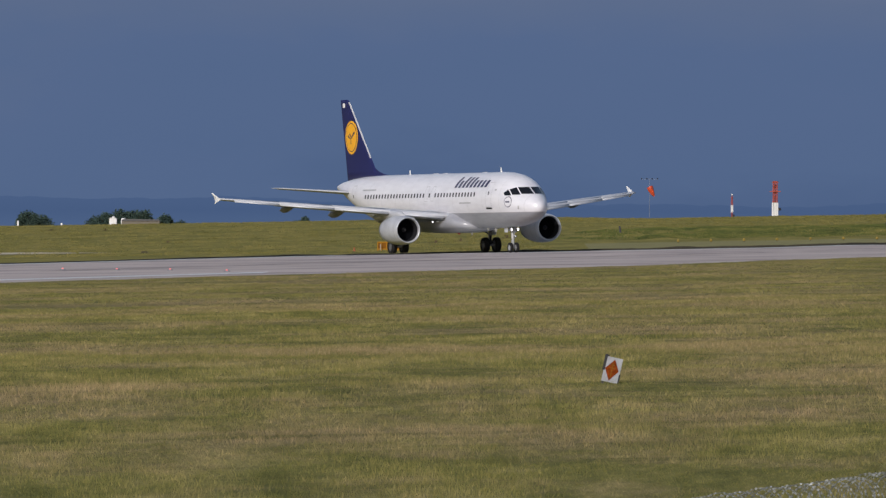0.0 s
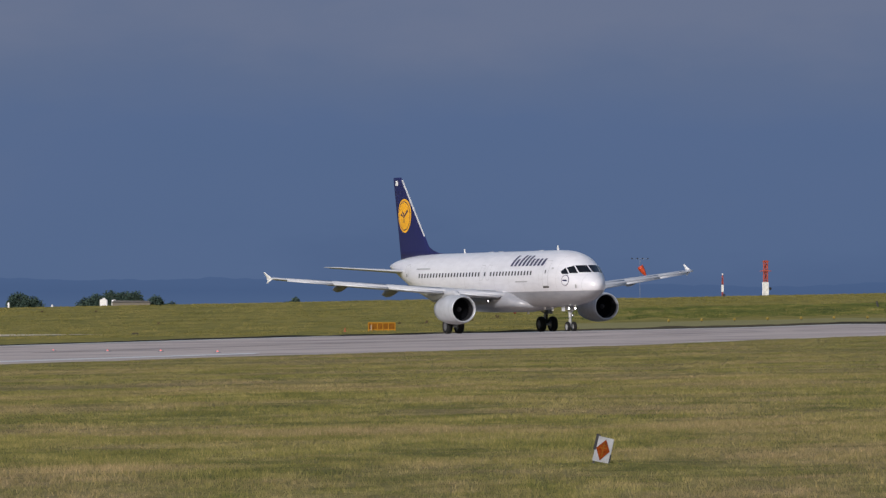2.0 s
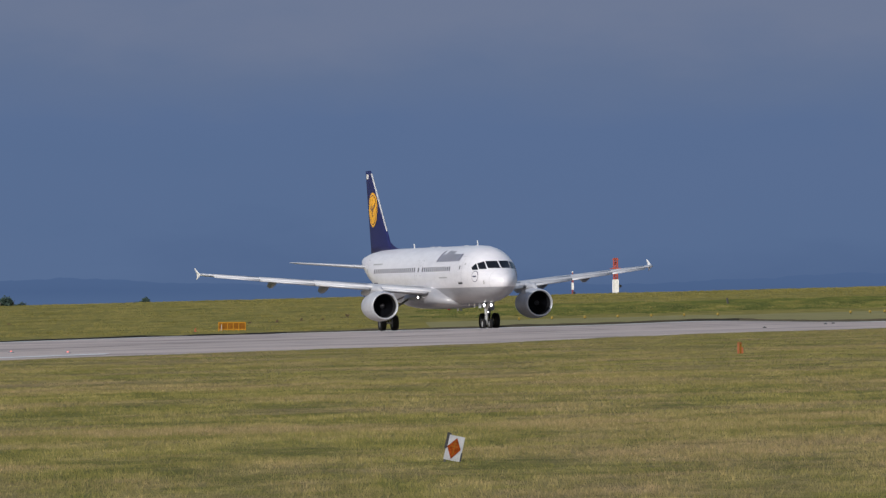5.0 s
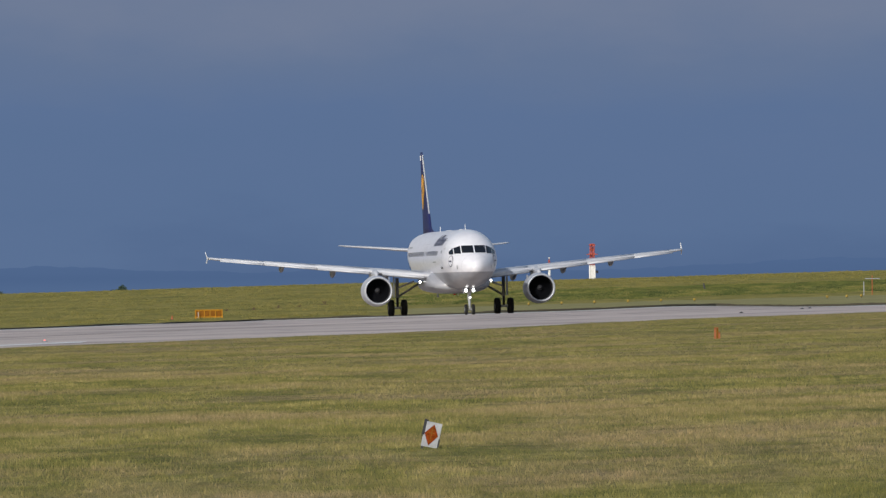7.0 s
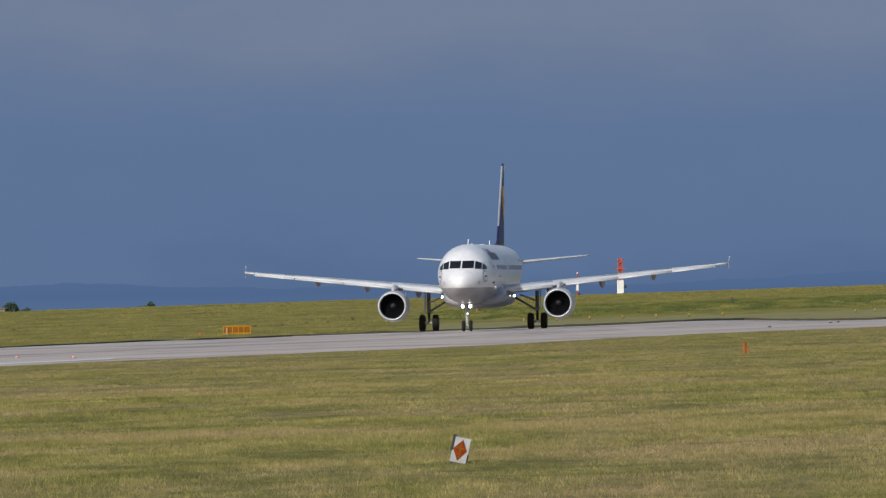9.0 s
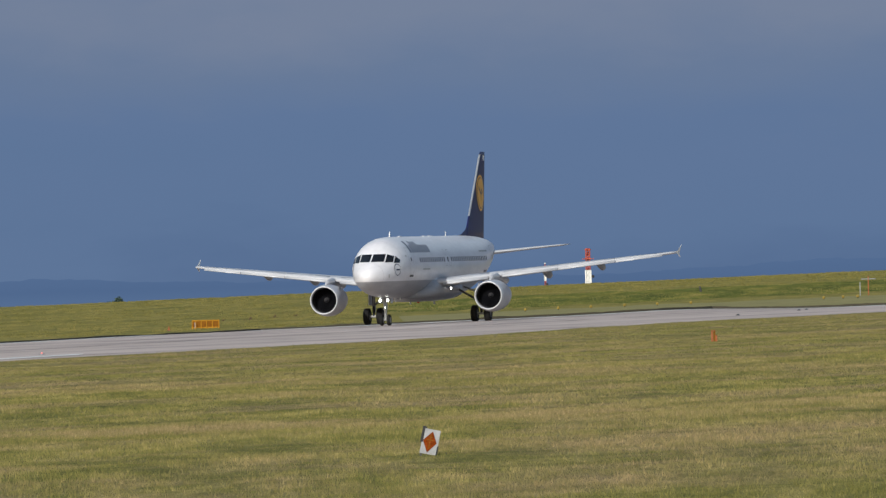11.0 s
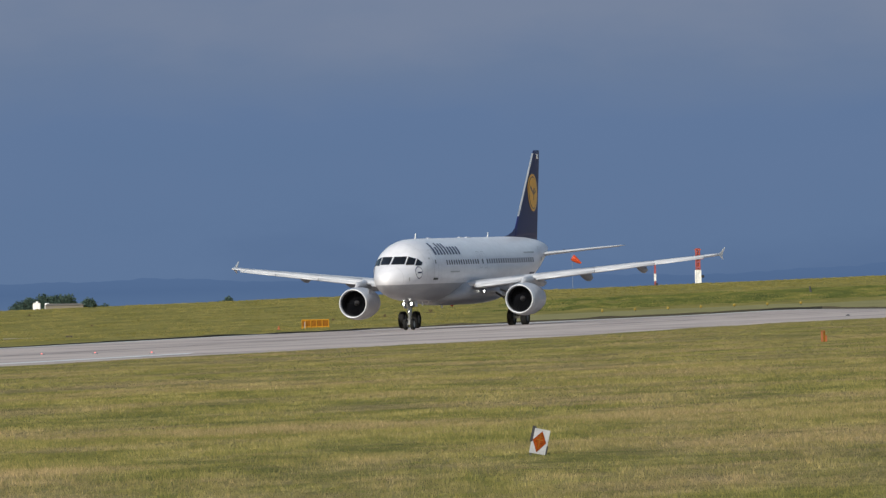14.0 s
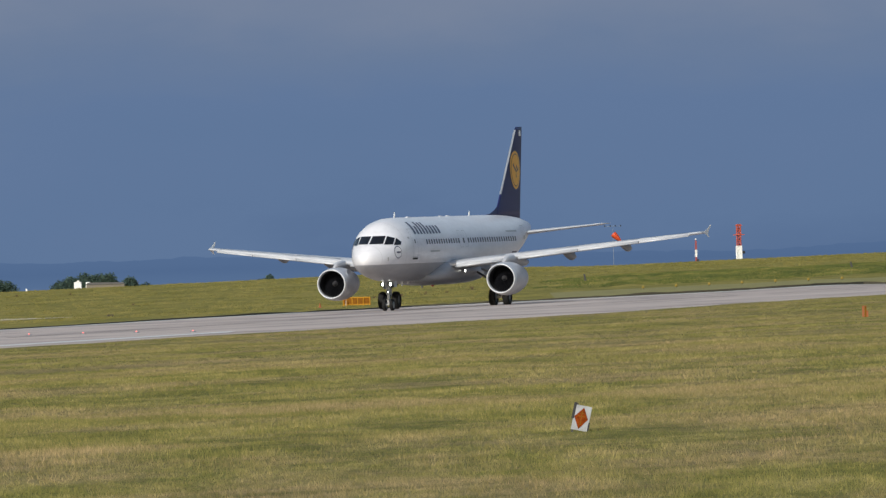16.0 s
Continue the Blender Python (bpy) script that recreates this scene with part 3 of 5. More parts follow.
def half_rings(ys, side, f0, f1, drop=0.0):
    """Rings of a strip of the wing between two chord fractions (slat, flap, aileron), a little proud."""
    rings = []
    for y in ys:
        le, te, z, th = wing_at(y)
        chord = te - le
        pts = []
        n = 6
        for sgn in (1, -1):
            for k in range(n + 1):
                x = f0 + (f1 - f0) * (k if sgn > 0 else n - k) / n
                env = 2.64 * max(math.sqrt(max(x, 0)) * 0.66 - x * 0.30 - x * x * 0.36, 0.0)
                h = (0.6 if sgn > 0 else -0.4) * env * th * 1.06 * 0.9 + sgn * 0.008
                pts.append((NOSE - le - x * chord + (0.08 if f0 == 0 else -0.02), side * y, z + h - drop * (1 - x / max(f1, 0.01) if f0 == 0 else (x - f0) / (f1 - f0))))
        rings.append(pts)
    return rings


def build_wing(plane, side, name):
    rings = []
    for y in (1.2, 3.0, 5.0, 6.4, 9.0, 12.0, 15.0, 16.6, 16.95):
        le, te, z, th = wing_at(y)
        rings.append([(NOSE - le - x, side * y, z + up * th * 0.9 / 1.0) for x, up in foil(te - le, 0.5)])
    wing = part(name, loft(rings), M["wing"], plane, "pale grey swept wing", smooth=True)
    for a, b in ((2.4, 5.2), (6.1, 9.6), (9.65, 13.2), (13.25, 16.2)):
        part("slat", loft(half_rings([a, (a + b) / 2, b], side, 0.0, 0.13, 0.14)), M["slat"], wing, "bright metal slat", smooth=True)
    for a, b in ((2.3, 6.35), (6.45, 12.6)):
        part("flap", loft(half_rings([a, (a + b) / 2, b], side, 0.76, 0.995, 0.10)), M["wing"], wing)
    part("aileron", loft(half_rings([12.75, 14.4, 16.0], side, 0.76, 0.995, 0.0)), M["wing"], wing)
    for y, size in ((4.6, 1.0), (8.25, 0.9), (11.8, 0.8)):
        le, te, z, th = wing_at(y)
        prof = [(-2.6, 0.02), (-2.0, 0.13), (-1.2, 0.24), (-0.2, 0.31), (0.6, 0.26), (1.5, 0.03)]
        bm = lathe([(-p * size, r * size) for p, r in prof], 14)
        part("flap_fairing", bm, M["fairing"], wing, "grey flap track fairing", Matrix.Translation((NOSE - te + 0.1, side * y, z - 0.26 * size)) @ Matrix.Rotation(radians(-7), 4, "Y") @ Matrix.Diagonal((1, 0.7, 1.35, 1)), True)
    # tip fence, above and below the tip
    le, te, z, th = wing_at(16.95)
    rings = []
    for dz, f, b in ((-0.32, 0.72, 0.82), (-0.16, 0.48, 0.74), (0.0, 0.20, 0.80), (0.25, 0.60, 0.90), (0.50, 0.94, 1.08)):
        c = te - le
        x0, x1 = NOSE - le - f * c, NOSE - le - b * c
        yy = 17.0 + 0.10 * abs(dz) / 0.8
        rings.append([(x0, side * yy, z + dz), ((x0 + x1) / 2, side * (yy + 0.035), z + dz), (x1, side * yy, z + dz), ((x0 + x1) / 2, side * (yy - 0.035), z + dz)])
    part("tip_fence", loft(rings), M["white"], wing, "white wingtip fence")
    part("registration_bar", box(NOSE - le - 1.25, NOSE - le - 0.55, side * 16.1 - 0.35, side * 16.1 + 0.35, z - 0.13, z - 0.05), M["ink"], wing, "dark marking near the tip")
    # hood added round the lamp so its glow is hidden from aside
    part("added_lamp_hood", lathe([(-0.08, 0.10), (0.34, 0.112), (0.34, 0.104), (-0.06, 0.09)], 16), M["fairing"], wing, "grey hood added to hide the lamp from aside", Matrix.Translation((NOSE - 14.3, side * 2.52, 2.28)), True)
    part("landing_lamp", lathe([(0.0, 0.01), (0.05, 0.05), (0.07, 0.08), (0.02, 0.095), (-0.05, 0.06)], 16), M["lamp"], wing, "lit landing lamp", Matrix.Translation((NOSE - 14.3, side * 2.52, 2.28)), True)
    return wing


def build_engine(plane, side):
    base = Matrix.Translation((NOSE - 11.25, side * 5.755, 1.72))
    outer = [(-0.10, 0.985), (-0.4, 1.045), (-0.9, 1.085), (-1.6, 1.095), (-2.3, 1.05), (-3.0, 0.95), (-3.55, 0.85), (-3.55, 0.78), (-2.6, 0.80), (-1.3, 0.86), (-0.55, 0.865), (-0.2, 0.865)]
    bm = bmesh.new()
    n = 40
    rings = [[bm.verts.new((a, r * math.cos(math.tau * k / n), r * math.sin(math.tau * k / n) - (0.02 if i < 6 else 0))) for k in range(n)] for i, (a, r) in enumerate(outer)]
    for r0, r1 in zip(rings, rings[1:]):
        for k in range(n):
            bm.faces.new((r0[k], r0[(k + 1) % n], r1[(k + 1) % n], r1[k]))
    eng = part("engine", bm, M["nacelle"], plane, "pale grey turbofan nacelle with open intake", base, True)
    bm = bmesh.new()
    prof = [(-0.30, 0.852), (-0.12, 0.858), (-0.02, 0.885), (0.02, 0.925), (-0.02, 0.965), (-0.12, 0.992), (-0.30, 1.032)]
    rings = [[bm.verts.new((a, r * math.cos(math.tau * k / n), r * math.sin(math.tau * k / n) - 0.01)) for k in range(n)] for a, r in prof]
    for r0, r1 in zip(rings, rings[1:]):
        for k in range(n):
            bm.faces.new((r0[k], r0[(k + 1) % n], r1[(k + 1) % n], r1[k]))
    part("intake_lip", bm, M["lip"], eng, "dull bare metal intake lip", smooth=True)
    part("intake_duct", lathe([(-0.24, 0.850), (-0.9, 0.84), (-1.25, 0.84), (-1.26, 0.02)], 32, caps=False), M["dark"], eng, smooth=False)
    hub = base @ Matrix.Translation((-0.95, 0, 0))
    turning = part("fan", lathe([(-0.12, 0.20), (-0.10, 0.24), (0.04, 0.235), (0.08, 0.2)], 24), M["fan"], plane, "dark metal fan", hub)
    part("spinner", lathe([(0.42, 0.01), (0.3, 0.08), (0.12, 0.17), (-0.05, 0.22), (-0.1, 0.2)], 20), M["post"], turning, "dark spinner", smooth=True)
    pts = []
    for r, tw in ((0.22, 0.5), (0.5, 0.8), (0.82, 1.05)):
        for e in (-0.12, 0.12):
            for t in (-0.008, 0.008):
                an = e * math.sin(tw) / r * 0.9 + t / r
                pts.append((-0.02 + e * math.cos(tw), r * math.cos(an), r * math.sin(an)))
    blade = mesh("blade", pts, [(0, 2, 6, 4), (4, 6, 10, 8), (1, 5, 7, 3), (5, 9, 11, 7), (0, 4, 5, 1), (4, 8, 9, 5), (2, 3, 7, 6), (6, 7, 11, 10), (8, 10, 11, 9)], M["fan"])
    for k in range(24):
        put(blade, "blade", turning, Matrix.Rotation(math.tau * k / 24, 4, "X"))
    part("core_nozzle", lathe([(-3.0, 0.62), (-3.6, 0.56), (-4.3, 0.42), (-4.35, 0.36), (-4.7, 0.2), (-5.1, 0.03)], 24), M["fairing"], eng, "dark metal exhaust", smooth=True)
    le, te, z, th = wing_at(5.755)
    rings = []
    for x, zz, w, hh in ((-0.7, 1.05, 0.05, 0.06), (-1.4, 1.2, 0.16, 0.22), (-2.6, 1.22, 0.2, 0.30), (-4.2, 1.1, 0.2, 0.36), (-5.6, 1.0, 0.12, 0.26), (-6.6, 1.0, 0.03, 0.08)):
        rings.append([(x, w, zz - hh), (x, w, zz + hh * 0.6), (x, 0, zz + hh), (x, -w, zz + hh * 0.6), (x, -w, zz - hh)])
    part("pylon", loft(rings), M["nacelle"], eng, "engine pylon", smooth=True)
    part("strake", box(-1.6, -0.8, -side * 0.86, -side * 0.84, 0.62, 0.92), M["nacelle"], eng)
    return turning, hub


def build_wheel(parent, name, at, r, w, hub="wheel"):
    prof = [(-w / 2 + 0.01, r * 0.56), (-w / 2, r * 0.72), (-w * 0.46, r * 0.88), (-w * 0.33, r * 0.975), (0, r), (w * 0.33, r * 0.975), (w * 0.46, r * 0.88), (w / 2, r * 0.72), (w / 2 - 0.01, r * 0.56)]
    bm = bmesh.new()
    n = 28
    rings = [[bm.verts.new((rr * math.cos(math.tau * k / n), a, rr * math.sin(math.tau * k / n))) for k in range(n)] for a, rr in prof]
    for r0, r1 in zip(rings, rings[1:]):
        for k in range(n):
            bm.faces.new((r0[k], r0[(k + 1) % n], r1[(k + 1) % n], r1[k]))
    wheel = part(name, bm, M["rubber"], parent, "black rubber tyre", Matrix.Translation(at), True)
    bm = lathe([(-w * 0.42, r * 0.2), (-w * 0.30, r * 0.42), (-w * 0.40, r * 0.58), (w * 0.40, r * 0.58), (w * 0.30, r * 0.42), (w * 0.42, r * 0.2)], 24, "Y")
    for k in range(8):
        a = math.tau * k / 8
        add_box(bm, r * 0.44 * math.cos(a) - 0.025, r * 0.44 * math.cos(a) + 0.025, -w * 0.41, w * 0.41, r * 0.44 * math.sin(a) - 0.025, r * 0.44 * math.sin(a) + 0.025)
    part("rim", bm, M[hub], wheel, "grey metal rim")
    return wheel


def build_gear(plane):
    wheels = []
    # nose gear
    x = NOSE - 5.07
    strut = part("nose_gear", rod((x, 0, 0.36 - GEAR), (x - 0.12, 0, 1.95), 0.085, 0.10, 14), M["strut"], plane, "grey nose gear leg")
    part("sleeve", rod((x - 0.05, 0, 0.95), (x - 0.12, 0, 1.95), 0.13, 0.13, 14), M["strut"], strut)
    part("axle", rod((x, -0.36, 0.38 - GEAR), (x, 0.36, 0.38 - GEAR), 0.06, n=10), M["strut"], strut)
    part("drag_brace", rod((x - 0.06, 0, 1.05), (x + 0.75, 0, 1.9), 0.055, n=8), M["strut"], strut)
    part("torque_link", box(x - 0.28, x - 0.08, -0.05, 0.05, 0.5, 0.85), M["strut"], strut)
    for sd in (1, -1):
        # added tube, narrows the angle from which the lamp's glow shows
        part("added_lamp_hood", lathe([(-0.08, 0.13), (0.40, 0.135), (0.40, 0.128), (-0.06, 0.122)], 16), M["fairing"], strut, "grey hood added to hide the lamp from aside", Matrix.Translation((x + 0.08, sd * 0.26, 1.62)), True)
        part("taxi_lamp", lathe([(0.10, 0.01), (0.11, 0.10), (0.07, 0.125), (-0.06, 0.07)], 16), M["lamp"], strut, "lit taxi lamp", Matrix.Translation((x + 0.08, sd * 0.26, 1.62)), True)
        part("gear_door", box(x - 0.75, x - 0.15, sd * 0.36 - 0.015, sd * 0.36 + 0.015, 1.42, 1.84, 0.008), M["wing"], plane, "small pale gear door")
        wheels.append((build_wheel(plane, "nose_wheel", (x, sd * 0.25, 0.38 - GEAR), 0.38, 0.22, "strut"), (x, sd * 0.25, 0.38 - GEAR), 0.38))
    # same kind of added tube round the small lower lamp
    part("added_lamp_hood", lathe([(-0.02, 0.08), (0.28, 0.085), (0.28, 0.078), (0.0, 0.074)], 12), M["fairing"], strut, "grey hood added to hide the lamp from aside", Matrix.Translation((x + 0.1, 0.05, 1.12)), True)
    part("turn_off_lamp", lathe([(0.08, 0.01), (0.08, 0.04), (0.0, 0.045)], 12), M["lamp"], strut, "small lit lamp", Matrix.Translation((x + 0.1, 0.05, 1.12)), True)
    # main gear
    for side in (1, -1):
        y = side * 3.795
        leg = part("main_gear", rod((0, y, 0.58 - GEAR), (-0.05, y, 2.55), 0.085, 0.11, 14), M["dark"], plane, "dark main gear leg")
        part("sleeve", rod((-0.02, y, 1.2), (-0.05, y, 2.6), 0.115, 0.125, 14), M["wheel"], leg)
        part("side_brace", rod((0, y - side * 0.1, 1.30), (0, side * 2.2, 2.2), 0.075, n=8), M["wheel"], leg)
        part("retraction_strut", rod((0.1, y - side * 0.05, 1.9), (0.1, side * 2.6, 2.35), 0.06, n=8), M["strut"], leg)
        part("axle", rod((0, y - 0.62, 0.585 - GEAR), (0, y + 0.62, 0.585 - GEAR), 0.09, n=10), M["strut"], leg)
        part("torque_link", box(-0.42, -0.1, y - 0.06, y + 0.06, 0.75, 1.25), M["strut"], leg)
        part("leg_door", box(-0.48, 0.48, y + side * 0.24 - 0.02, y + side * 0.24 + 0.02, 1.25, 2.75, 0.01), M["wing"], leg, "pale grey leg door")
        for dy in (-0.465, 0.465):
            wheels.append((build_wheel(plane, "main_wheel", (0, y + dy, 0.585 - GEAR), 0.585, 0.43), (0, y + dy, 0.585 - GEAR), 0.585))
    return wheels


def build_tail(plane):
    rings = []
    for z, le, te, th in FIN:
        rings.append([(NOSE - le - x, up * th * 1.6, z) for x, up in even_foil(te - le, 13)])
    fin = part("fin", loft(rings), M["navy"], plane, "navy blue tail fin", smooth=True)
    rings = []
    for s, z0, z1, w in ((27.6, 5.84, 5.88, 0.02), (28.8, 5.8, 5.97, 0.06), (29.9, 5.7, 6.20, 0.09), (30.6, 5.7, 6.46, 0.10), (31.2, 5.7, 7.0, 0.10)):
        rings.append([(NOSE - s, w, z0), (NOSE - s, 0.02, z1), (NOSE - s, -0.02, z1), (NOSE - s, -w, z0)])
    part("dorsal_fillet", loft(rings), M["navy"], fin)
    rings = []
    for z in (7.25, 9.0, 11.55):
        le = 30.35 + (z - 6.2) * 0.9185 if z < 8 else 32.0 + (z - 8.0) * 0.9225
        rings.append([(NOSE - le + 0.03, 0.0, z), (NOSE - le - 0.12, 0.062, z), (NOSE - le - 0.12, -0.062, z)])
    part("leading_edge", loft(rings), M["fin_edge"], fin, "metal leading edge strip with its glint painted pale")
    for side in (1, -1):
        for name, r, mat_, out in (("emblem_ring", 1.36, M["ink"], 0.010), ("emblem_disc", 1.28, M["yellow"], 0.018), ("emblem_circle", 1.11, M["ink"], 0.026), ("emblem_field", 1.05, M["yellow"], 0.034)):
            bm = bmesh.new()
            rings = []
            for f in (1.0, 0.75, 0.5, 0.25):
                rings.append([bm.verts.new(fin_side(34.85 + f * r * math.cos(math.tau * k / 40), 8.85 + f * r * math.sin(math.tau * k / 40), side, out)) for k in range(40)])
            for r0, r1 in zip(rings, rings[1:]):
                for k in range(40):
                    bm.faces.new((r0[k], r0[(k + 1) % 40], r1[(k + 1) % 40], r1[k]))
            bm.faces.new(rings[-1])
            part(name, bm, mat_, fin, "golden yellow round emblem" if "disc" in name else "")
        bm = bmesh.new()
        for (x0, z0), (x1, z1), w in (((-0.05, -0.12), (0.68, 0.42), 0.10), ((-0.05, -0.12), (-0.62, 0.12), 0.08), ((-0.02, -0.05), (-0.05, -0.5), 0.07), ((0.05, 0.0), (-0.28, 0.30), 0.10)):
            d = Vector((x1 - x0, z1 - z0)).normalized() * w
            q = [(x0 - d.y * .4, z0 + d.x * .4), (x1 - d.y, z1 + d.x), (x1 + d.y, z1 - d.x), (x0 + d.y * .4, z0 - d.x * .4)]
            bm.faces.new([bm.verts.new(fin_side(34.85 - px, 8.85 + pz, side, 0.045)) for px, pz in q])
        part("emblem_mark", bm, M["ink"], fin, "dark blue mark on the emblem")
        part("fin_code_bar", box(NOSE - 36.45, NOSE - 36.1, side * 0.065 - 0.03, side * 0.065 + 0.03, 11.15, 11.5), M["white"], fin, "small white marking")
        rings = []
        for y, le, te, z, th in ((0.5, 31.6, 35.55, 4.55, 0.50), (2.0, 32.4, 35.75, 4.68, 0.38), (4.2, 33.6, 36.05, 4.88, 0.26), (5.9, 34.52, 36.32, 5.03, 0.16), (6.22, 34.95, 36.38, 5.06, 0.08)):
            rings.append([(NOSE - le - x, side * y, z + up * th / 0.5) for x, up in foil(te - le, 0.25)])
        stab = part("tailplane", loft(rings), M["wing"], plane, "pale grey tailplane", smooth=True)
        rings = []
        for y, le, te, z in ((1.2, 34.75, 35.66, 4.61), (5.8, 35.95, 36.33, 5.02)):
            rings.append([(NOSE - le, side * y, z + 0.05), (NOSE - te, side * y, z + 0.01), (NOSE - te, side * y, z - 0.01), (NOSE - le, side * y, z - 0.05)])
        part("elevator", loft(rings), M["wing"], stab)
    part("exhaust", lathe([(0, 0.20), (-0.12, 0.17), (-0.02, 0.14)], 18), M["dark"], plane, "dark exhaust at the tail cone", Matrix.Translation((NOSE - 37.55, 0, 5.04)))


def build_cabin(plane, side):
    # passenger windows, doors, lettering as plain bars
    for k in range(38):
        s = 7.7 + 0.553 * k
        if k in (14, 16):
            continue
        side_plate("cabin_window", s - 0.125, s + 0.125, 4.11, 4.42, side, M["pane"], plane, lift=0.014, nx=1, nz=2)
    for s0, s1, z0, z1 in ((4.75, 5.6, 3.32, 5.1), (30.6, 31.4, 3.35, 5.1), (15.15, 15.7, 3.85, 4.9), (16.3, 16.85, 3.85, 4.9)):
        w = 0.025
        door = side_plate("door", s0, s1, z0, z1, side, M["livery"], plane, lift=0.006, nx=3, nz=8, label="white cabin door with a grey outline")
        for a, b, c, d in ((s0 - w, s0, z0, z1), (s1, s1 + w, z0, z1), (s0, s1, z0 - w, z0), (s0, s1, z1, z1 + w)):
            side_plate("door_seam", a, b, c, d, side, M["seam"], door, lift=0.016, nx=2, nz=6)
        if s0 < 6 or s0 > 30:
            side_plate("door_window", (s0 + s1) / 2 - 0.08, (s0 + s1) / 2 + 0.08, 4.2, 4.45, side, M["pane"], door, lift=0.02, nx=1, nz=1)
        if s0 < 6:
            side_plate("door_sill", s0 - 0.05, s1 + 0.05, 3.16, 3.27, side, M["dark"], door, lift=0.02, nx=2, nz=1, label="dark door sill")
    # nine slanted bars where the airline's name stands
    first = 5.62
    bars = [(0.55 * k, 0.30, h) for k, h in enumerate((1.0, 0.66, 1.0, 0.95, 0.95, 0.66, 0.66, 0.66, 0.66))]
    total = 4.95
    for a, w, hgt in bars:
        a, w = a * 1.24, w * 1.3
        s0 = first + (total * 1.24 - a - w if side < 0 else a)
        side_plate("name_bar", s0, s0 + w, 4.78, 4.78 + 0.78 * hgt, side, M["ink"], plane, slant=-0.25 if side < 0 else 0.25, lift=0.013, nx=1, nz=4)
    for s0, s1, z0, z1 in ((26.4, 29.0, 4.72, 4.82), (8.3, 10.4, 3.60, 3.69), (27.4, 29.2, 3.28, 3.44)):
        side_plate("small_bar", s0, s1, z0, z1, side, M["ink"] if z0 < 3.4 else M["seam"], plane, lift=0.012, nx=4, nz=1)
    # round badge under the cockpit
    for name, r, m_, lift in (("badge_ring", 0.40, M["ink"], 0.012), ("badge_field", 0.35, M["livery"], 0.018)):
        bm = bmesh.new()
        bm.faces.new([bm.verts.new(skin(2.5 + r * math.cos(math.tau * k / 24), 3.66 + r * math.sin(math.tau * k / 24), side, lift)) for k in range(24)])
        part(name, bm, m_, plane)
    side_plate("badge_mark", 2.28, 2.72, 3.61, 3.71, side, M["ink"], plane, slant=0.6, lift=0.024, nx=2, nz=1)
    side_plate("probe", 1.35, 1.45, 3.12, 3.36, side, M["strut"], plane, lift=0.05, nx=1, nz=1)
    side_plate("static_port", 4.1, 4.35, 4.5, 4.62, side, M["seam"], plane, lift=0.012, nx=1, nz=1)


